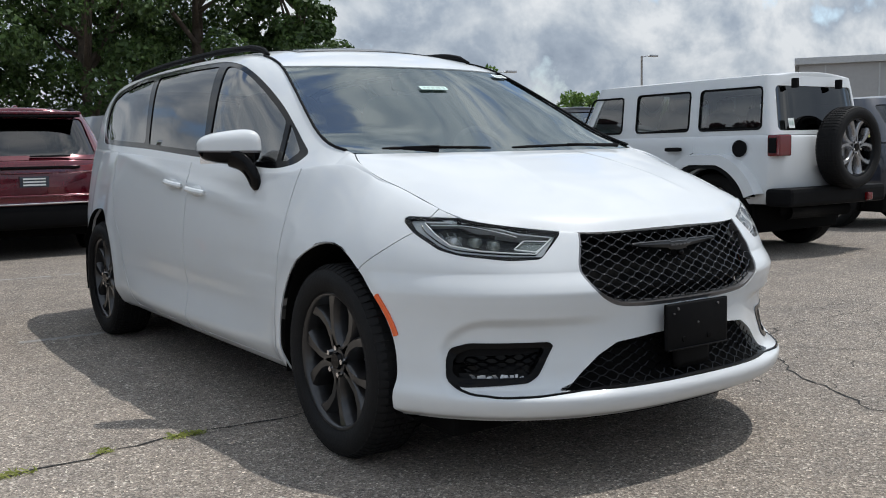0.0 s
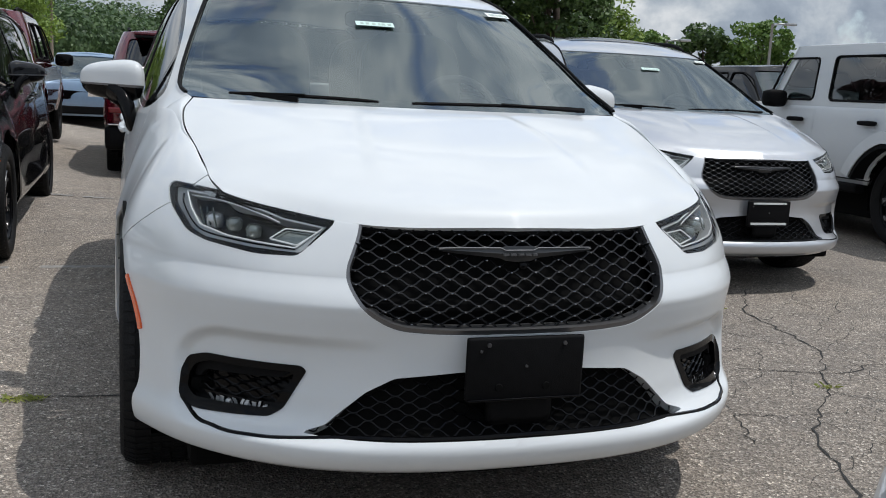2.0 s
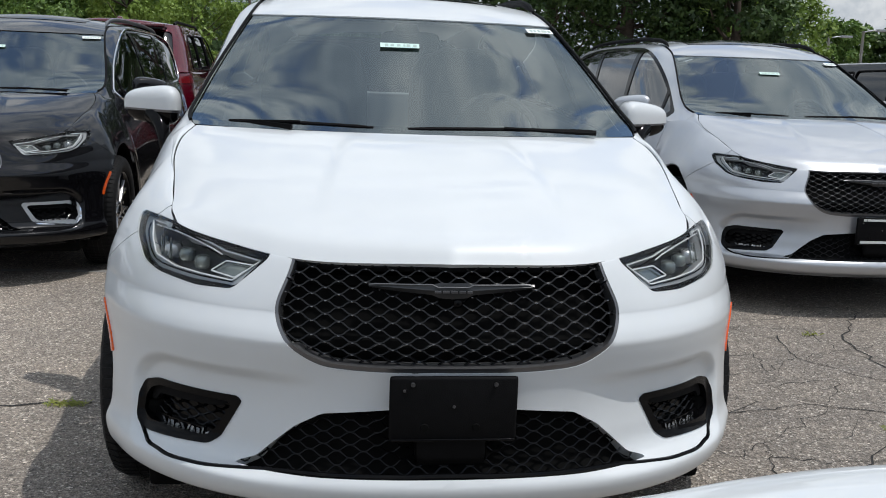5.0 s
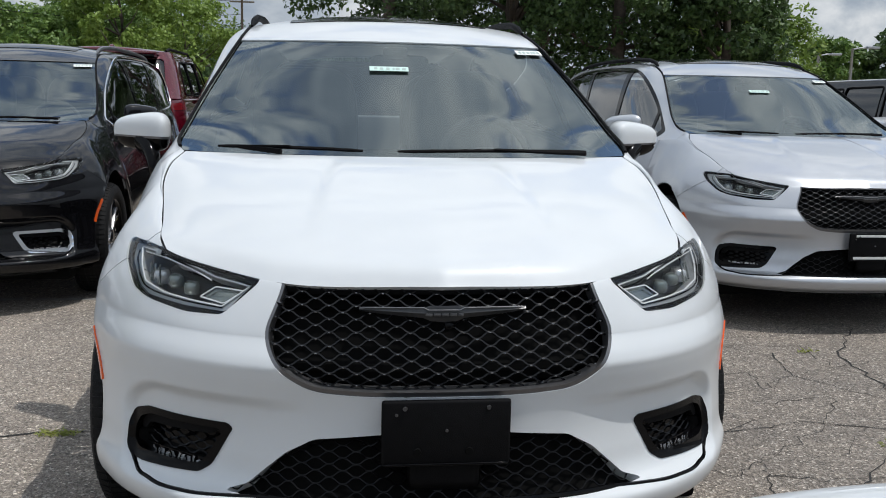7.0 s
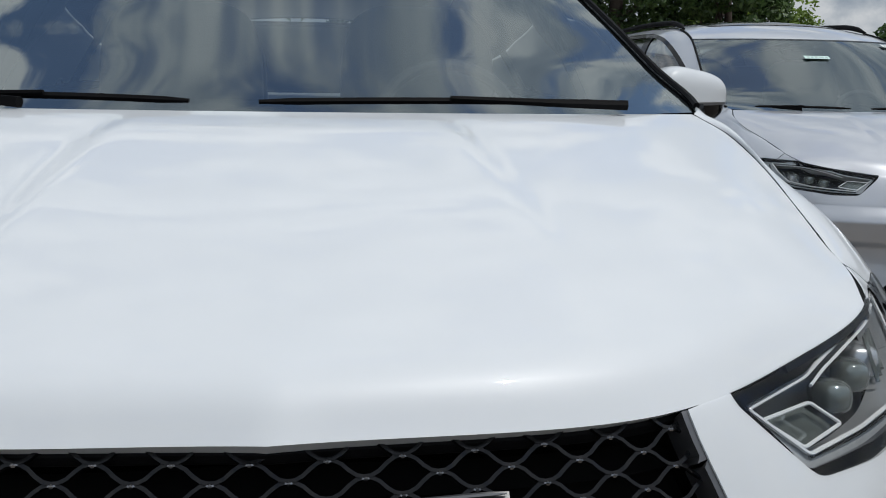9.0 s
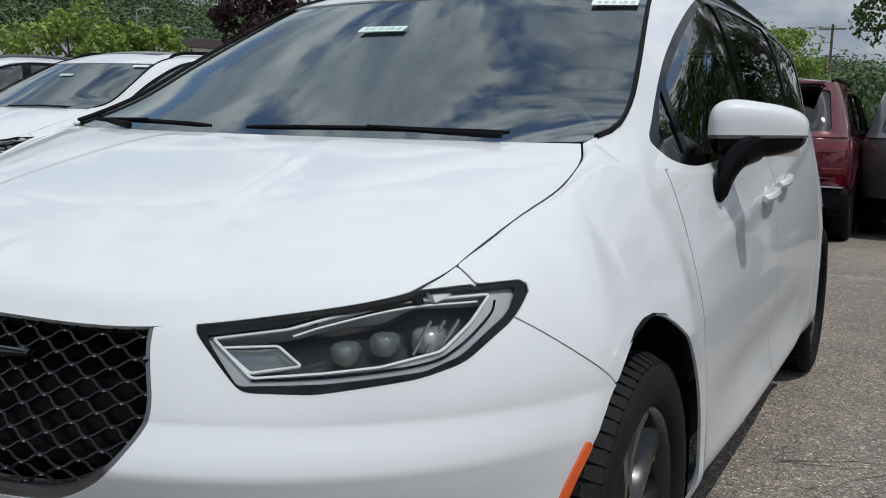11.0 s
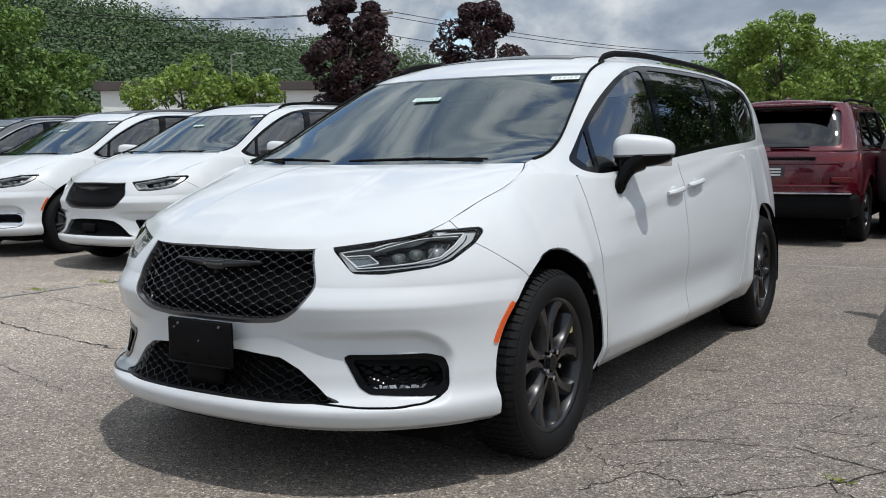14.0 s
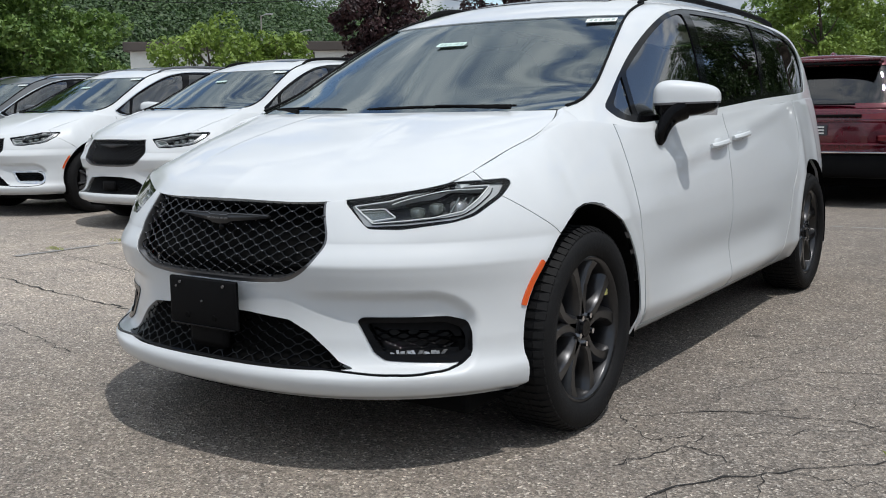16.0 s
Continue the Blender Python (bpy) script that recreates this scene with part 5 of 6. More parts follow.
    # hood
    e = lower(1.5 + 1.5 * np.linspace(0, 1, 160), np.ones(160))
    e = e[e[:, 1] > hood_y - .25]
    hv = []
    for p in e:
        for j in range(n + 1):
            s = 1 - 2 * j / n
            hv.append((p[0] * s, p[1], p[2] + .05 * (1 - abs(s) ** 2.6) * min(1, p[0] / .5) + .0))
    P("hood", (hv, [(i * (n + 1) + j, (i + 1) * (n + 1) + j, (i + 1) * (n + 1) + j + 1, i * (n + 1) + j + 1) for i in range(len(e) - 1) for j in range(n)]), paint)
    # wheels
    first = wheel_thing("wheel", spec.get("rim", RIM), spec.get("style", "five"))
    k = R / .355
    first.parent = car
    first.scale = (1.0, k, k)
    first.matrix_basis = pose(W - .13, y1, R) @ Matrix.Diagonal((1, k, k, 1))
    for x, y, rz in ((W - .13, y2, 0), (.13 - W, y1, 180), (.13 - W, y2, 180)):
        w = copy_thing(first, pose(x, y, R, 0, 0, rz))
        w.parent = car
    box("underbody", (-W * .85, .3, .22), (W * .85, L - .4, .5), DARK, car, .02)
    for yc in (y1, y2):
        a = np.linspace(-.25, math.pi + .25, 16)
        for s in (1, -1):
            rad = R + .06
            v = [(s * x, yc + rad * math.cos(t), R + rad * math.sin(t)) for t in a for x in (.5, W * .92)] + [(s * .5, yc, R)]
            P("wheel_arch_liner", (v, [(2 * i, 2 * i + 1, 2 * i + 3, 2 * i + 2) for i in range(15)] + [(2 * i, 2 * i + 2, 32) for i in range(15)]), DARK)
    for s in (1, -1):
        m = super_ball((s * (W + .10), hood_y - .45, zb + .06), (.12, .07, .085), .5)
        P("door_mirror", m, spec.get("mirror", dark))
    for x in (-.38, .38):
        P("front_seat", merge(super_ball((x, hood_y - 1.35, zb), (.24, .09, .30), .5), super_ball((x, hood_y - 1.38, zb + .34), (.12, .05, .09), .5)), SEAT)
    box("dashboard", (-W + .2, hood_y - .55, zb - .25), (W - .2, hood_y - .1, zb - .02), DASH, car, .04)
    box("cabin_floor", (-W + .15, .5, .48), (W - .15, hood_y, .52), SEAT, car, .01)
    return car


SUV = dict(length=4.9, half=.94, belt=1.10, roof=1.66, cowl=3.55, hood=1.05, axles=(.98, 3.94), wheel=.375, tail_lean=.42, tail_round=.42, tumble=.17, sill=.45,
           doors=[(( 1.42, .48), (2.42, .48), (2.42, 1.3), (1.55, 1.3), (1.50, .95)), ((2.43, .48), (3.42, .48), (3.42, 1.3), (2.43, 1.3))],
           windows=[((.75, 1.15), (1.50, 1.14), (1.50, 1.56), (1.0, 1.55), (.85, 1.45)), ((1.56, 1.14), (2.42, 1.14), (2.38, 1.58), (1.56, 1.57)), ((2.50, 1.14), (3.30, 1.14), (2.95, 1.50), (2.72, 1.58), (2.46, 1.58))],
           tail_window=[((-.3, 1.15), (.74, 1.15), (.67, 1.575), (-.3, 1.59))],
           tail_lamps=[((.45, .975), (.99, .965), (.99, 1.055), (.45, 1.025))])


def red_suv(x, y, label):
    c = build_wagon("suv", SUV, RED)
    c.matrix_basis = pose(x, y, lot(x, y))
    P = lambda nm, lo, hi, mat, b=.02, label="": box(nm, lo, hi, mat, c, b, label)
    bm = bmesh.new()
    box_bm(bm, (-.93, -.03, .33), (.93, .45, .60), .06)
    part("rear_bumper", bm, MATTBLACK, c, "black plastic lower bumper")
    P("bumper_strip", (-.90, -.04, .605), (.90, .2, .622), CHROME, .005)
    P("tail_light_bar", (-.50, -.012, 1.0), (.50, .06, 1.03), GLOSSBLACK, .008)
    P("spoiler", (-.62, .30, 1.615), (.62, .62, 1.655), RED, .015)
    P("spoiler_underside", (-.60, .27, 1.585), (.60, .50, 1.614), GLOSSBLACK, .01)
    for z, r in ((.70, .012), (.955, .010)):
        ob_from("tailgate_crease", *tube([(-.80, .075, z), (-.62, .012, z), (0, -.002, z), (.62, .012, z), (.80, .075, z)], r, 8), RED, c)
    pl = P("plate", (-.155, -.014, .80), (.155, .0, .92), NAVY, .004, "temporary plate insert")
    for k in range(3):
        P("print_bar", (-.12, -.018, .815 + k * .034), (.12, -.013, .832 + k * .034), PAPER, .001).parent = pl
    for s in (1, -1):
        P("rear_reflector", (s * .78 - .11, .01, .74), (s * .78 + .11, .09, .80), REDLAMP, .012)
        rail = tube([(s * .66, .75, 1.67), (s * .67, .95, 1.705), (s * .67, 2.6, 1.72), (s * .66, 2.85, 1.68)], .018, 6)
        ob_from("roof_rail", *rail, MATTBLACK, c)
    ob_from("antenna_fin", *super_ball((0, .85, 1.71), (.03, .09, .04), .8, 12, 8), RED, c)
    P("rear_wiper", (-.02, .05, 1.13), (.42, .075, 1.15), MATTBLACK, .006)
    return tagged(c, label, "suv", "red suvs")


red = red_suv(-.27, 8.3, "dark red SUV with black bumper behind the white minivan")
tagged(copy_thing(red, pose(-2.85, 8.55, lot(-2.85, 8.55))), "dark red SUV parked behind the black minivan")

JEEP = dict(length=4.25, half=.80, belt=1.20, roof=1.78, cowl=2.95, hood=1.18, axles=(.78, 3.74), wheel=.41, tail_lean=.10, screen_lean=.30, tail_round=.10, nose_round=.3, square=.28, tumble=.07, sill=.52,
            doors=[((1.18, .56), (2.02, .56), (2.02, 1.3), (1.02, 1.3), (1.02, .98)), ((2.04, .56), (2.86, .56), (2.86, 1.3), (2.04, 1.3))],
            windows=[((.20, 1.26), (.98, 1.26), (.98, 1.67), (.22, 1.67)), ((1.12, 1.26), (1.88, 1.26), (1.88, 1.67), (1.12, 1.67)), ((2.10, 1.26), (2.78, 1.26), (2.58, 1.66), (2.10, 1.66))],
            tail_window=[((-.3, 1.24), (.66, 1.24), (.62, 1.68), (-.3, 1.68))], tail_lamps=[], rim=MACHINED, glass=CLEARSIDE)


def off_roader(x, y):
    c = build_wagon("off_road_car", JEEP, WHITE, MATTBLACK)
    c.matrix_basis = pose(x, y, 0)
    P = lambda nm, lo, hi, mat, b=.02, label="", m=None: box(nm, lo, hi, mat, c, b, label, m)
    for s in (1, -1):
        for yc in (.78, 3.74):
            for nm, r0, r1, mat in (("fender_flare", .50, .60, WHITE), ("flare_lip", .46, .505, MATTBLACK)):
                a = np.linspace(.35, math.pi - .35, 20)
                prof = [(r0, .78), (r0, .945), (r1, .93), (r1 + .01, .78)]
                v = [(s * xx, yc + max(-.66, min(.66, r * 1.12 * math.cos(t))), .41 + min(r * 1.05 * math.sin(t), .50 + (r - .5))) for t in a for r, xx in prof]
                f = [(i * 4 + j, i * 4 + (j + 1) % 4, (i + 1) * 4 + (j + 1) % 4, (i + 1) * 4 + j) for i in range(19) for j in range(4)]
                sharpen(ob_from(nm, v, f, mat, c))
        P("tail_lamp", (s * .715 - .098, -.05, .99), (s * .715 + .098, .09, 1.20), REDLAMP, .02, "square red tail lamp")
        P("tail_lamp_guard", (s * .800 - .022, -.02, 1.02), (s * .800 + .022, .075, 1.17), MATTBLACK, .012)
        for yc in (1.14, 2.12):
            ob_from("door_handle", *super_ball((s * .835, yc + .12, 1.07), (.03, .11, .022), .5), MATTBLACK, c)
        P("side_step", (s * .78 - .06, 1.3, .44), (s * .78 + .06, 3.2, .52), MATTBLACK, .02)
    bm = bmesh.new()
    bmesh.ops.create_cone(bm, cap_ends=True, segments=28, radius1=.085, radius2=.078, depth=.03, matrix=pose(-.80, .42, 1.07, 0, 90, 0))
    part("fuel_cap", bm, MATTBLACK, c, smooth=False)
    P("rear_bumper", (-.80, -.18, .50), (.80, .12, .68), MATTBLACK, .04)
    P("tow_hook", (.42, -.22, .52), (.50, -.14, .60), REDLAMP, .015)
    for x in (-.42, .30):
        P("window_hinge", (x - .022, .035, 1.655), (x + .022, .10, 1.75), MATTBLACK, .01)
    ex = tube([(-.45, .12, .43), (.5, .10, .43)], .075, 12)
    ob_from("exhaust_box", *ex, MATTBLACK, c)
    sp = wheel_thing("spare_wheel", MACHINED, "five")
    sp.parent = c
    sp.matrix_basis = pose(.12, -.18, 1.06, 0, 0, -90) @ Matrix.Diagonal((1.05, 1.13, 1.13, 1))
    lb = label_sheet("window_label", (-.52, .03, 1.31), (1, 0, 0), (0, .2, 1), .09, .10, PAPER, c)
    return tagged(c, "white boxy off-road car with black flares and tail-mounted spare wheel", "off-road car")


off_roader(6.12, 2.72)

EV = dict(length=4.6, half=.94, belt=1.0, roof=1.55, cowl=3.5, hood=.98, axles=(.85, 3.75), wheel=.37, tail_lean=.8, screen_lean=1.0, tumble=.2, sill=.3,
          windows=[((.9, 1.05), (3.2, 1.05), (2.7, 1.42), (1.2, 1.45))])


def parked(name, spec, paint, x, y, rz, label, **more):
    c = build_wagon(name, dict(spec, **more), paint)
    c.matrix_basis = pose(x, y, 0, 0, 0, rz)
    W, L = spec["half"], spec["length"]
    box("front_grille", (-W * .62, L - .10, .62), (W * .62, L - .005, .80), GLOSSBLACK, c, .02)
    box("front_bumper_trim", (-W * .75, L - .14, .34), (W * .75, L - .0, .50), MATTBLACK, c, .03)
    for s in (1, -1):
        box("headlamp", (s * W * .70 - .16, L - .30, .80), (s * W * .70 + .16, L - .09, .90), REFLECT, c, .02)
    return tagged(c, label, "car", "cars in the far rows")


parked("hatchback", EV, BLUE, -1.75, 22.0, 180, "pale blue hatchback facing the lot, far behind the row")
SUV2 = {k: v for k, v in SUV.items() if k not in ("tail_lamps",)}
plain = parked("suv", SUV2, NAVY, -4.3, 23.0, 180, "black SUV beside the pale blue hatchback", rim=ALLOY, style="multi")
for x, y, rz, paint, text in ((9.6, 3.4, 0, NAVY, "dark navy SUV parked beyond the white off-road car"), (7.2, 10.2, 180, BLACK, "black SUV in the row behind the silver minivan"),
                              (4.2, 12.5, 180, WHITE, "white SUV in the row behind the silver minivan"), (9.9, 12.5, 180, NAVY, "dark SUV in the far row"),
                              (1.6, 9.4, 0, GREY, "dark grey SUV next to the red one"), (-5.9, 14.5, 0, WHITE, "white SUV in the row behind the black minivan")):
    v = tagged(copy_thing(plain, pose(x, y, 0, 0, 0, rz)), text)
    if paint != NAVY:
        repaint(v, NAVY, paint)
fore = build_wagon("suv", dict(SUV2, nose_round=1.0, hood=.885, half=.82, belt=1.0), WHITE)
fore.matrix_basis = pose(.36, -2.12 - 4.9, 0)
box("front_grille", (-.30, 4.84, .52), (.30, 4.895, .70), GLOSSBLACK, fore, .02)
tagged(fore, "white SUV with a rounded hood facing the row", "suv")


def tree(x, y, height, radius, leaf, seed, count=5000, size=.22, base=.22, name="tree", label="broad green tree at the edge of the lot", squash=1.0):
    """A trunk with limbs and a crown of many small leaves in clumps."""
    rng = np.random.default_rng(seed)
    t = new(name)
    t.location = (x, y, 0)
    tr = max(.06, height * .018)
    trunk = [(0, 0, 0), (rng.normal(0, .1), rng.normal(0, .1), height * .3), (rng.normal(0, .2), rng.normal(0, .2), height * .62), (rng.normal(0, .3), rng.normal(0, .3), height * .92)]
    meshes = [tube(trunk, [tr * 1.3, tr, tr * .6, tr * .15], 8)]
    clumps = []
    for i in range(88):
        a = rng.uniform(0, 2 * math.pi)
        hz = base + (1 - base) * rng.beta(1.3, 1.3)
        prof = math.sin(math.pi * min(1, max(0.05, (hz - base * .6) / (1.08 - base * .6)))) ** .6
        r = radius * prof * rng.uniform(.35, 1.0)
        c = np.array([r * math.cos(a), r * math.sin(a), height * hz])
        clumps.append((c, radius * rng.uniform(.15, .31)))
        if i % 6 == 0:
            k = min(.9, hz * rng.uniform(.55, .8))
            st = np.array([0, 0, height * k])
            mid = st * .5 + c * .5 + np.array([0, 0, -.03 * height])
            meshes.append(tube([st, mid, c], [tr * .45, tr * .28, tr * .08], 5, False))
    ob_from("trunk", *merge(*meshes), BARK, t)
    which = rng.integers(0, len(clumps), count)
    cc = np.array([c for c, _ in clumps])[which]
    rr = np.array([r for _, r in clumps])[which]
    d = rng.normal(size=(count, 3))
    d /= np.linalg.norm(d, axis=1, keepdims=True)
    pos = cc + d * (rr * rng.uniform(.55, 1.05, count) ** .5)[:, None] * np.array([1, 1, .75 * squash])
    nrm = d * .6 + rng.normal(size=(count, 3)) * .7 + np.array([0, 0, .5])
    nrm /= np.linalg.norm(nrm, axis=1, keepdims=True)
    a = np.cross(nrm, rng.normal(size=(count, 3)))
    a /= np.linalg.norm(a, axis=1, keepdims=True)
    b = np.cross(nrm, a)
    s = (size * rng.uniform(.6, 1.3, count))[:, None]
    quad = np.stack([pos - a * s * .6, pos + b * s * .32 - a * s * .05, pos + a * s * .6, pos - b * s * .32 - a * s * .05], 1)
    ob_from("crown", quad.reshape(-1, 3), np.arange(count * 4).reshape(-1, 4), leaf, t, smooth=False)
    return tagged(t, label, "tree", "trees round the lot")



MAPLE = "tall dark green maple with gaps in its crown"
for i, (x, y, h, r) in enumerate(((2.6, 37, 15, 4.4), (7.4, 36, 16, 4.8), (11.6, 35, 15, 4.4), (15.2, 33.5, 10.5, 2.6), (9.5, 40, 17, 5))):
    tree(x, y, h, r, LEAFDARK, 10 + i, 26000, .20, .12, label=MAPLE)
for i, (x, y, h, r) in enumerate(((21.8, 43.3, 6.2, 2.6), (18.8, 46, 5.8, 2.6))):
    tree(x, y, h, r, LEAFLIGHT, 30 + i, 10000, .22, .12, label="rounded light green tree behind the lot")
for i in range(6):
    az = radians(-16.4 + 1.75 * i)
    d = 78 + (i * 29 % 17)
    tree(-.3 + d * math.sin(az), -3 + d * math.cos(az), (7.4, 8.6, 10.3, 11.3, 10.2, 9.4)[i], 3.9 + (i % 3) * .5, (LEAF, LEAFLIGHT)[i % 2], 50 + i, 14000, .30, .05, label="bushy green tree beyond the far rows")
for i, (x, y, h, r) in enumerate(((-20.5, 8.6, 7.2, 2.8), (-19.7, 11.3, 5.0, 2.2), (-23.5, 12.8, 5.2, 2.3), (-23, 9.6, 6.8, 2.6))):
    tree(x, y, h, r, LEAF, 70 + i, 30000, .12, .05, label="dense green tree behind the white minivans")
for i, (x, y, h, r) in enumerate(((-15.8, 20.6, 5.75, 1.7), (-15.6, 27.9, 6.5, 1.75))):
    tree(x, y, h, r, LEAFPURPLE, 80 + i, 30000, .13, .0, label="dark purple-leaved tree at the edge of the lot")
for i, (x, y, h, r) in enumerate(((-14.2, 12.1, 3.2, 1.35), (-13.2, 13.4, 2.9, 1.0), (-15.6, 9.8, 1.9, 1.2))):
    tree(x, y, h, r, LEAFLIGHT, 90 + i, 9000, .10, .05, name="bush", label="light green bush behind the parked row")
for i in range(9):
    a = radians(31 + 3.2 * i)
    tree(-2 + 95 * math.sin(a), 95 * math.cos(a), (7.6 if i < 3 else 5.2) + (i * 37 % 5) * .3, 3.6, LEAFDARK if i % 2 else LEAF, 110 + i, 7000, .42, .08, label="distant green tree on the skyline")


def hill(name, bearings, rises, dist, crowns, seed, label):
    """A wooded hill clad in crowns of leaves. rises: how high the ridge stands over the horizon, in degrees, at each bearing."""
    rng = np.random.default_rng(seed)
    az = rng.uniform(bearings[0], bearings[-1], crowns)
    k = rng.beta(1.5, 1.0, crowns)
    d = dist * (.66 + .34 * k)
    top = np.tan(np.radians(np.interp(az, bearings, rises))) * dist
    a = np.radians(az)
    foot = np.stack([2.5 + d * np.sin(a), -3 + d * np.cos(a), np.maximum(0, top * k**.85 - 7.5 * dist / 170)], -1)
    size = dist / 170
    r = rng.uniform(2.8, 5.0, crowns) * size
    per = 190
    n = crowns * per
    c, rr = np.repeat(foot, per, 0), np.repeat(r, per)[:, None]
    v = rng.normal(size=(n, 3))
    v[:, 2] = np.abs(v[:, 2]) * 1.1 - .35
    v /= np.linalg.norm(v, axis=1, keepdims=True)
    pos = c + v * rr * rng.uniform(.8, 1.08, (n, 1)) * np.array([1, 1, 1.25])
    pos[:, 2] += 3.0 * size
    nr = v + rng.normal(size=(n, 3)) * .3
    nr /= np.linalg.norm(nr, axis=1, keepdims=True)
    p = np.cross(nr, rng.normal(size=(n, 3)))
    p /= np.linalg.norm(p, axis=1, keepdims=True)
    q = np.cross(nr, p)
    w = rng.uniform(.18, .38, n)[:, None] * size
    quad = np.stack([pos - p * w, pos + q * w * .65, pos + p * w, pos - q * w * .65], 1)
    o = ob_from(name, quad.reshape(-1, 3), np.arange(n * 4).reshape(-1, 4), FOREST, smooth=False)
    return tagged(o, label, "hill", kind="stuff")


hill("wooded_hill", (-68, -56, -51, -47.6, -44, -41, -38), (9.5, 9.6, 9.0, 8.0, 7.4, 6.0, 3.4), 190, 1150, 2, "wooded green hill behind the lot")
hill("wooded_hill", (-52, -44, -40, -36, -33, -29, -18, -6, 5), (6.6, 7.2, 7.0, 6.5, 5.8, 4.6, 4.4, 4.3, 3.4), 330, 1300, 4, "hazy wooded ridge in the distance")


def lamp_post(x, y, h, turn, label="grey steel lamp post at the edge of the lot"):
    p = new("street_lamp")
    p.matrix_basis = pose(x, y, 0, 0, 0, turn)
    ob_from("pole", *tube([(0, 0, 0), (0, 0, h * .5), (0, 0, h)], [.09, .075, .06], 10), GALV, p)
    ob_from("arm", *tube([(0, 0, h - .05), (.5, 0, h + .05), (.9, 0, h + .05)], .04, 6), GALV, p)
    box("lamp_head", (.7, -.16, h + .0), (1.35, .16, h + .12), GALV, p, .03)
    box("foot_plate", (-.18, -.18, 0), (.18, .18, .06), GALV, p, .01)
    return tagged(p, label, "street lamp", "lamp posts")


for az, dist, h, turn in ((45.8, 62, 6.7, 0), (37.2, 52, 5.2, 0)):
    lamp_post(-2.0 + dist * math.sin(radians(az)), -3 + dist * math.cos(radians(az)), h, turn)
for az, dist, h in ((30.0, 52, 4.3), (28.3, 60, 4.4)):
    lamp_post(-.3 + dist * math.sin(radians(az)), -3 + dist * math.cos(radians(az)), h, 0)
for az, dist, h in ((-44.6, 90, 10), (-42.4, 95, 9.0)):
    lamp_post(2.5 + dist * math.sin(radians(az)), -3.2 + dist * math.cos(radians(az)), h, 0)


def utility_pole(x, y, h):
    p = new("utility_pole")
    p.location = (x, y, 0)
    ob_from("pole", *tube([(0, 0, 0), (0, 0, h)], [.16, .11], 10), POLEWOOD, p)
    box("cross_arm", (-1.2, -.06, h - .5), (1.2, .06, h - .35), POLEWOOD, p, .01)
    for k in (-1.0, -.4, .4, 1.0):
        ob_from("insulator", *tube([(k, 0, h - .35), (k, 0, h - .18)], .05, 6), GALV, p)
    return tagged(p, "wooden utility pole with a cross arm", "utility pole", "utility poles")


poles = [(2.5 + 62 * math.sin(radians(-36.1)), -3.2 + 62 * math.cos(radians(-36.1)), 10.2), (-62, 22, 13.5), (-8, 95, 11)]
for x, y, h in poles:
    utility_pole(x, y, h)
for (xa, ya, ha), (xb, yb, hb) in zip(poles[1:2] + poles[:1], poles[:1] + poles[2:]):
    for k, dz in ((-1.0, -.18), (.4, -.18), (0, -1.6)):
        pts = []
        for i in range(25):
            t = i / 24
            pts.append((xa + (xb - xa) * t + k, ya + (yb - ya) * t, ha + (hb - ha) * t + dz - 2.0 * math.sin(t * math.pi)))
        tagged(ob_from("cable", *tube(pts, .022, 4), RUBBER), "black overhead cable between utility poles", "cable", "overhead cables")


def building(name, x, y, w, d, h, rz, wall, roofm, label, bays=6):
    b = new(name)
    b.matrix_basis = pose(x, y, 0, 0, 0, rz)
    box("wall", (-w / 2, 0, 0), (w / 2, d, h), wall, b, .02)
    box("roof", (-w / 2 - .25, -.25, h - .05), (w / 2 + .25, d + .25, h + .35), roofm, b, .03)
    for i in range(bays):
        x0 = -w / 2 + w * (i + .5) / bays
        o = box("panel_joint", (x0 - .04, -.03, .1), (x0 + .04, .01, h - .1), roofm, b, .005)
    return tagged(b, label, "building")


building("warehouse", 58, 15.3, 40, 30, 5.6, -54.8, CONCRETE, GALV, "large pale grey metal-clad building", 14)
building("low_building", -27, 30, 16, 8, 4.0, 42, PAPER, ROOFING, "low white building with a flat brown roof", 5)

# cracks, weeds and faded lines
rng = random.Random(7)


def crack(points, width, label="dark crack in the asphalt"):
    """An irregular open crack along a polyline on the ground."""
    pts = []
    for (x0, y0), (x1, y1) in zip(points, points[1:]):
        n = max(3, int(math.hypot(x1 - x0, y1 - y0) / .06))
        for i in range(n):
            t = i / n
            pts.append((x0 + (x1 - x0) * t + rng.gauss(0, .012), y0 + (y1 - y0) * t + rng.gauss(0, .012)))
    v, f = [], []
    for i, (x, y) in enumerate(pts):
        a = pts[max(0, i - 1)]
        b = pts[min(len(pts) - 1, i + 1)]
        dx, dy = b[0] - a[0], b[1] - a[1]
        l = math.hypot(dx, dy) or 1
        w = width * rng.uniform(.25, 1.1)
        z = lot(x, y) + .003
        v += [(x - dy / l * w, y + dx / l * w, z), (x + dy / l * w, y - dx / l * w, z)]
    f = [(2 * i, 2 * i + 1, 2 * i + 3, 2 * i + 2) for i in range(len(pts) - 1)]
    return tagged(ob_from("crack", v, f, CRACK), label, "crack", "cracks in the asphalt", kind="structure")


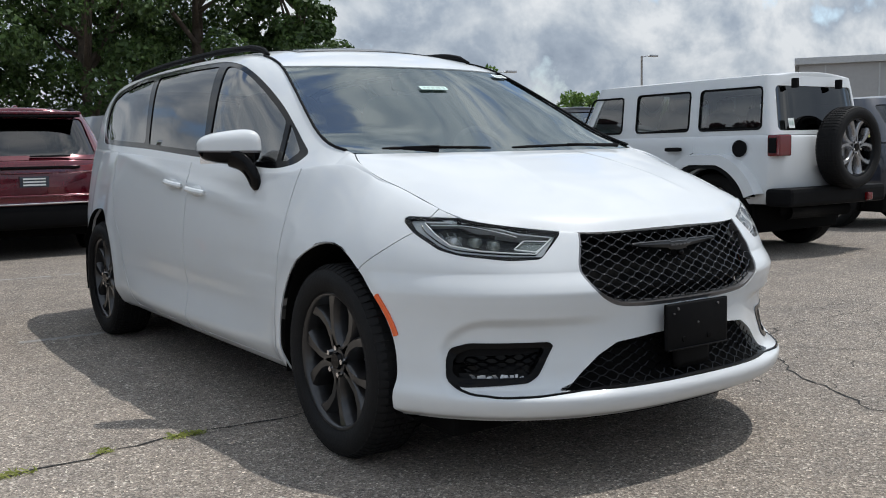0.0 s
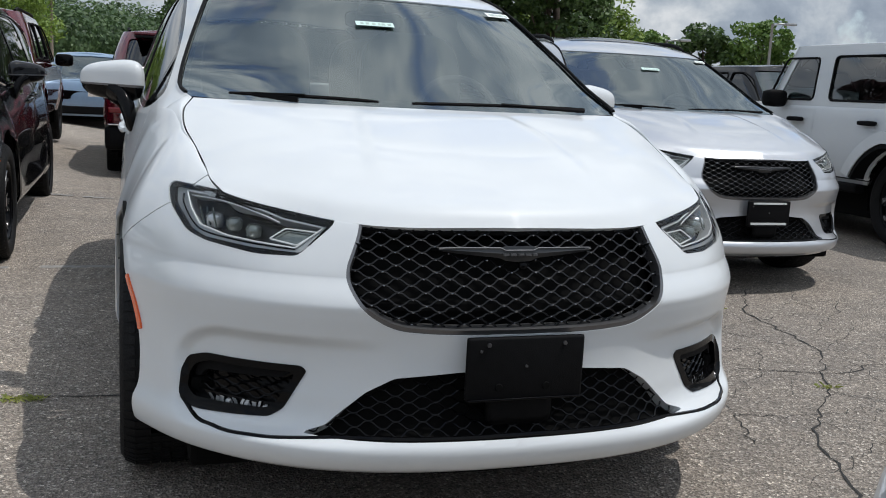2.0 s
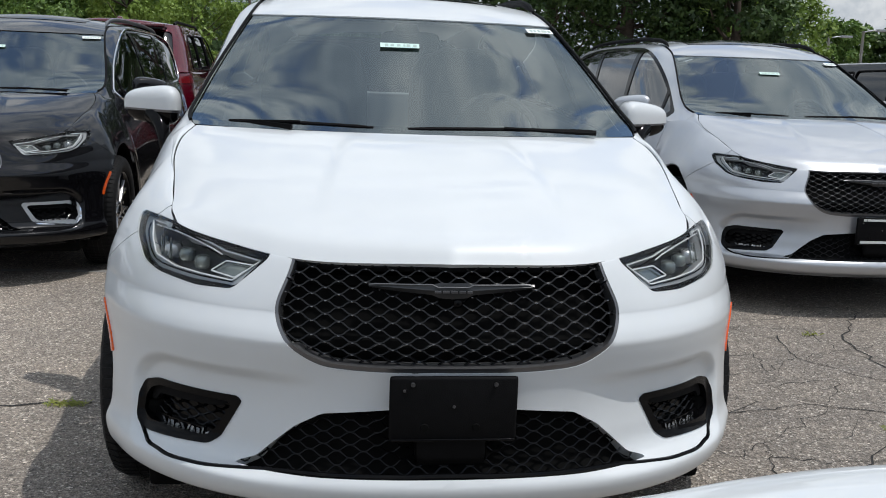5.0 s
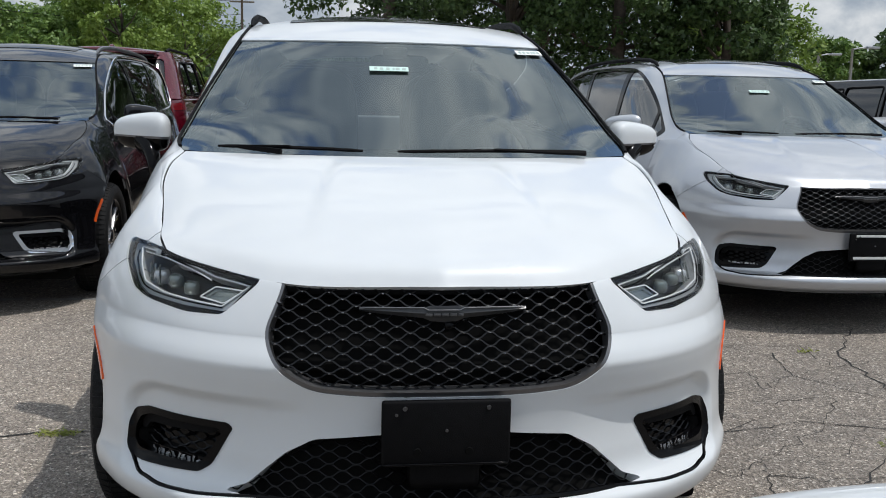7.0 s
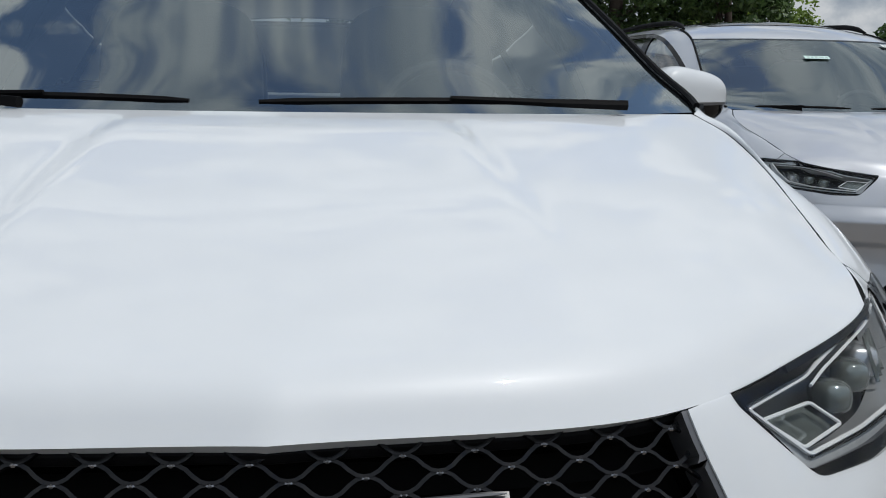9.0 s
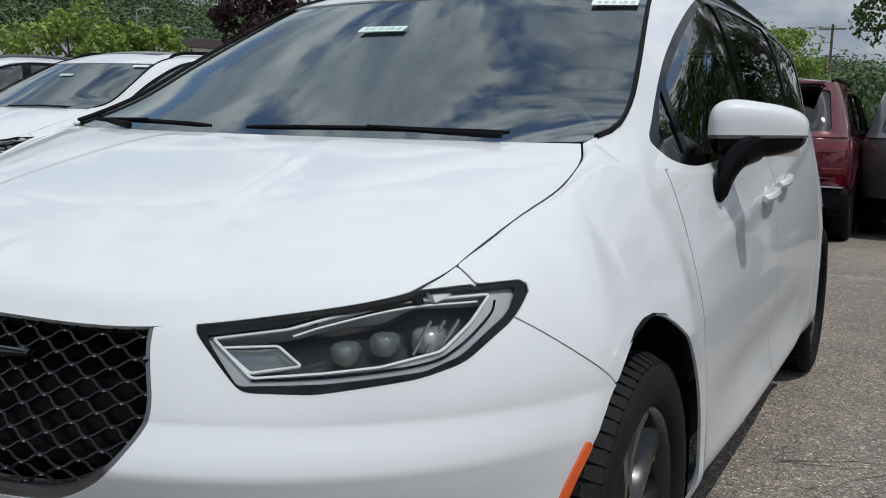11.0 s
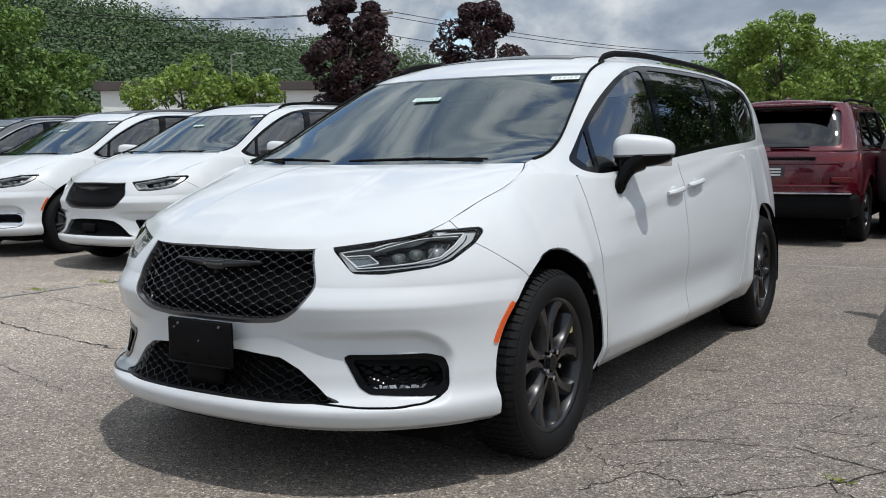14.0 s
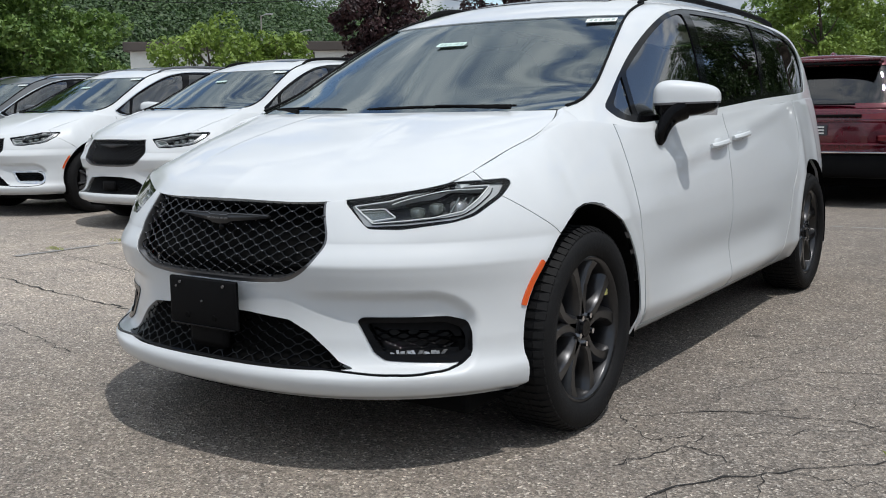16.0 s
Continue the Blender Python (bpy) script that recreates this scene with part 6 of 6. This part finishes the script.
crack([(-4.5, .75), (-2.0, .5), (-1.3, .62), (-.79, .59), (.2, .7)], .007)
crack([(1.15, -.9), (1.5, -.2), (1.9, .2), (2.3, .75), (2.45, 1.6), (2.9, 2.2)], .006)
crack([(1.2, .4), (1.7, .55), (2.1, .4), (2.6, .55), (3.4, .5)], .004)
crack([(1.6, -1.0), (2.2, -.5), (3.0, -.35)], .004)
crack([(1.9, .2), (2.2, -.2), (2.2, -.6)], .004)
crack([(2.3, .75), (2.0, 1.2), (2.1, 1.7)], .004)
crack([(-6, 1.2), (-4.6, 1.5), (-3.0, 1.35), (-2.1, 1.6)], .004)
crack([(-3.4, -.5), (-2.5, -.1), (-1.6, -.3)], .003)


def crack_web(x0, x1, y0, y1, step, seed, label):
    """A web of fine cracks joining the points of an uneven net."""
    g = random.Random(seed)
    nx, ny = int((x1 - x0) / step), int((y1 - y0) / step)
    at = {(i, j): (x0 + step * (i + g.uniform(-.4, .4)), y0 + step * (j + g.uniform(-.4, .4))) for i in range(nx + 1) for j in range(ny + 1)}
    v, f = [], []
    for (i, j), a in at.items():
        for q in ((i + 1, j), (i, j + 1), (i + 1, j + 1)):
            if q not in at or g.random() > (.42 if q[0] != i and q[1] != j else .55):
                continue
            b = at[q]
            n = 9
            l = math.hypot(b[0] - a[0], b[1] - a[1])
            px, py = -(b[1] - a[1]) / l, (b[0] - a[0]) / l
            top = g.uniform(.0008, .0030)
            base = len(v)
            for k in range(n):
                t = k / (n - 1)
                off = g.gauss(0, .014) if 0 < k < n - 1 else 0
                w = top * g.uniform(.35, 1.1) * (1 if 0 < k < n - 1 else .5)
                x, y = a[0] + (b[0] - a[0]) * t + px * off, a[1] + (b[1] - a[1]) * t + py * off
                z = lot(x, y) + .0025
                v += [(x + px * w, y + py * w, z), (x - px * w, y - py * w, z)]
            f += [(base + 2 * k, base + 2 * k + 1, base + 2 * k + 3, base + 2 * k + 2) for k in range(n - 1)]
    return tagged(ob_from("crack_web", v, f, CRACK, smooth=False), label, "cracks", kind="structure")


crack_web(1.1, 3.6, -.7, 2.3, .30, 5, "web of fine dark cracks in the asphalt")
crack_web(-4.6, -1.4, 4.4, 7.5, .6, 6, "sparse fine cracks in the asphalt")


def faded_line(x0, y0, x1, y1, w):
    """A worn parking line, broken where the paint has gone."""
    n = int(math.hypot(x1 - x0, y1 - y0) / .09)
    dx, dy = (x1 - x0) / n, (y1 - y0) / n
    l = math.hypot(dx, dy)
    v, f = [], []
    for i in range(n):
        if rng.random() < .22:
            continue
        x, y = x0 + dx * i, y0 + dy * i
        wa, wb = w * rng.uniform(.5, 1), w * rng.uniform(.5, 1)
        k = len(v)
        z = lot(x, y) + .002
        v += [(x - dy / l * wa, y + dx / l * wa, z), (x + dy / l * wb, y - dx / l * wb, z), (x + dx * 1.05 + dy / l * wb, y + dy * 1.05 - dx / l * wb, z), (x + dx * 1.05 - dy / l * wa, y + dy * 1.05 + dx / l * wa, z)]
        f.append((k, k + 1, k + 2, k + 3))
    return tagged(ob_from("parking_line", v, f, FADED, smooth=False), "faded and broken parking bay line", "parking line", "parking lines", kind="structure")


faded_line(-4.5, 1.2, -4.45, 2.3, .05)
faded_line(-3.6, 6.5, 4.5, 6.45, .05)
faded_line(-3.6, 3.15, -.9, 3.13, .045)


def weeds(x, y, r, n, seed):
    g = np.random.default_rng(seed)
    v, f = [], []
    for i in range(n):
        a, d = g.uniform(0, 2 * math.pi), r * g.random() ** .7
        px, py = x + d * math.cos(a) * 1.6, y + d * math.sin(a) * .6
        h, w, b = g.uniform(.008, .026), .0025, g.uniform(0, 2 * math.pi)
        lx, ly = math.cos(b), math.sin(b)
        z = lot(px, py)
        k = len(v)
        v += [(px - ly * w, py + lx * w, z), (px + ly * w, py - lx * w, z), (px + lx * h * .8 + ly * w * .6, py + ly * h * .8 - lx * w * .6, z + h * .7), (px + lx * h * 1.5, py + ly * h * 1.5, z + h * .75)]
        f += [(k, k + 1, k + 2), (k, k + 2, k + 3)]
    return tagged(ob_from("weed_tuft", v, f, GRASS, smooth=False), "small yellow-green weed tuft in a crack", "weed", "weeds in the cracks")


for i, (x, y, r, n) in enumerate(((-1.29, .60, .055, 90), (-1.62, .58, .03, 40), (-1.95, .52, .06, 70), (1.92, .24, .035, 30), (2.3, 1.64, .035, 30), (2.75, -1.0, .05, 40), (-4.5, 2.2, .10, 60), (-4.55, 1.6, .07, 40))):
    weeds(x, y, r, n, 200 + i)
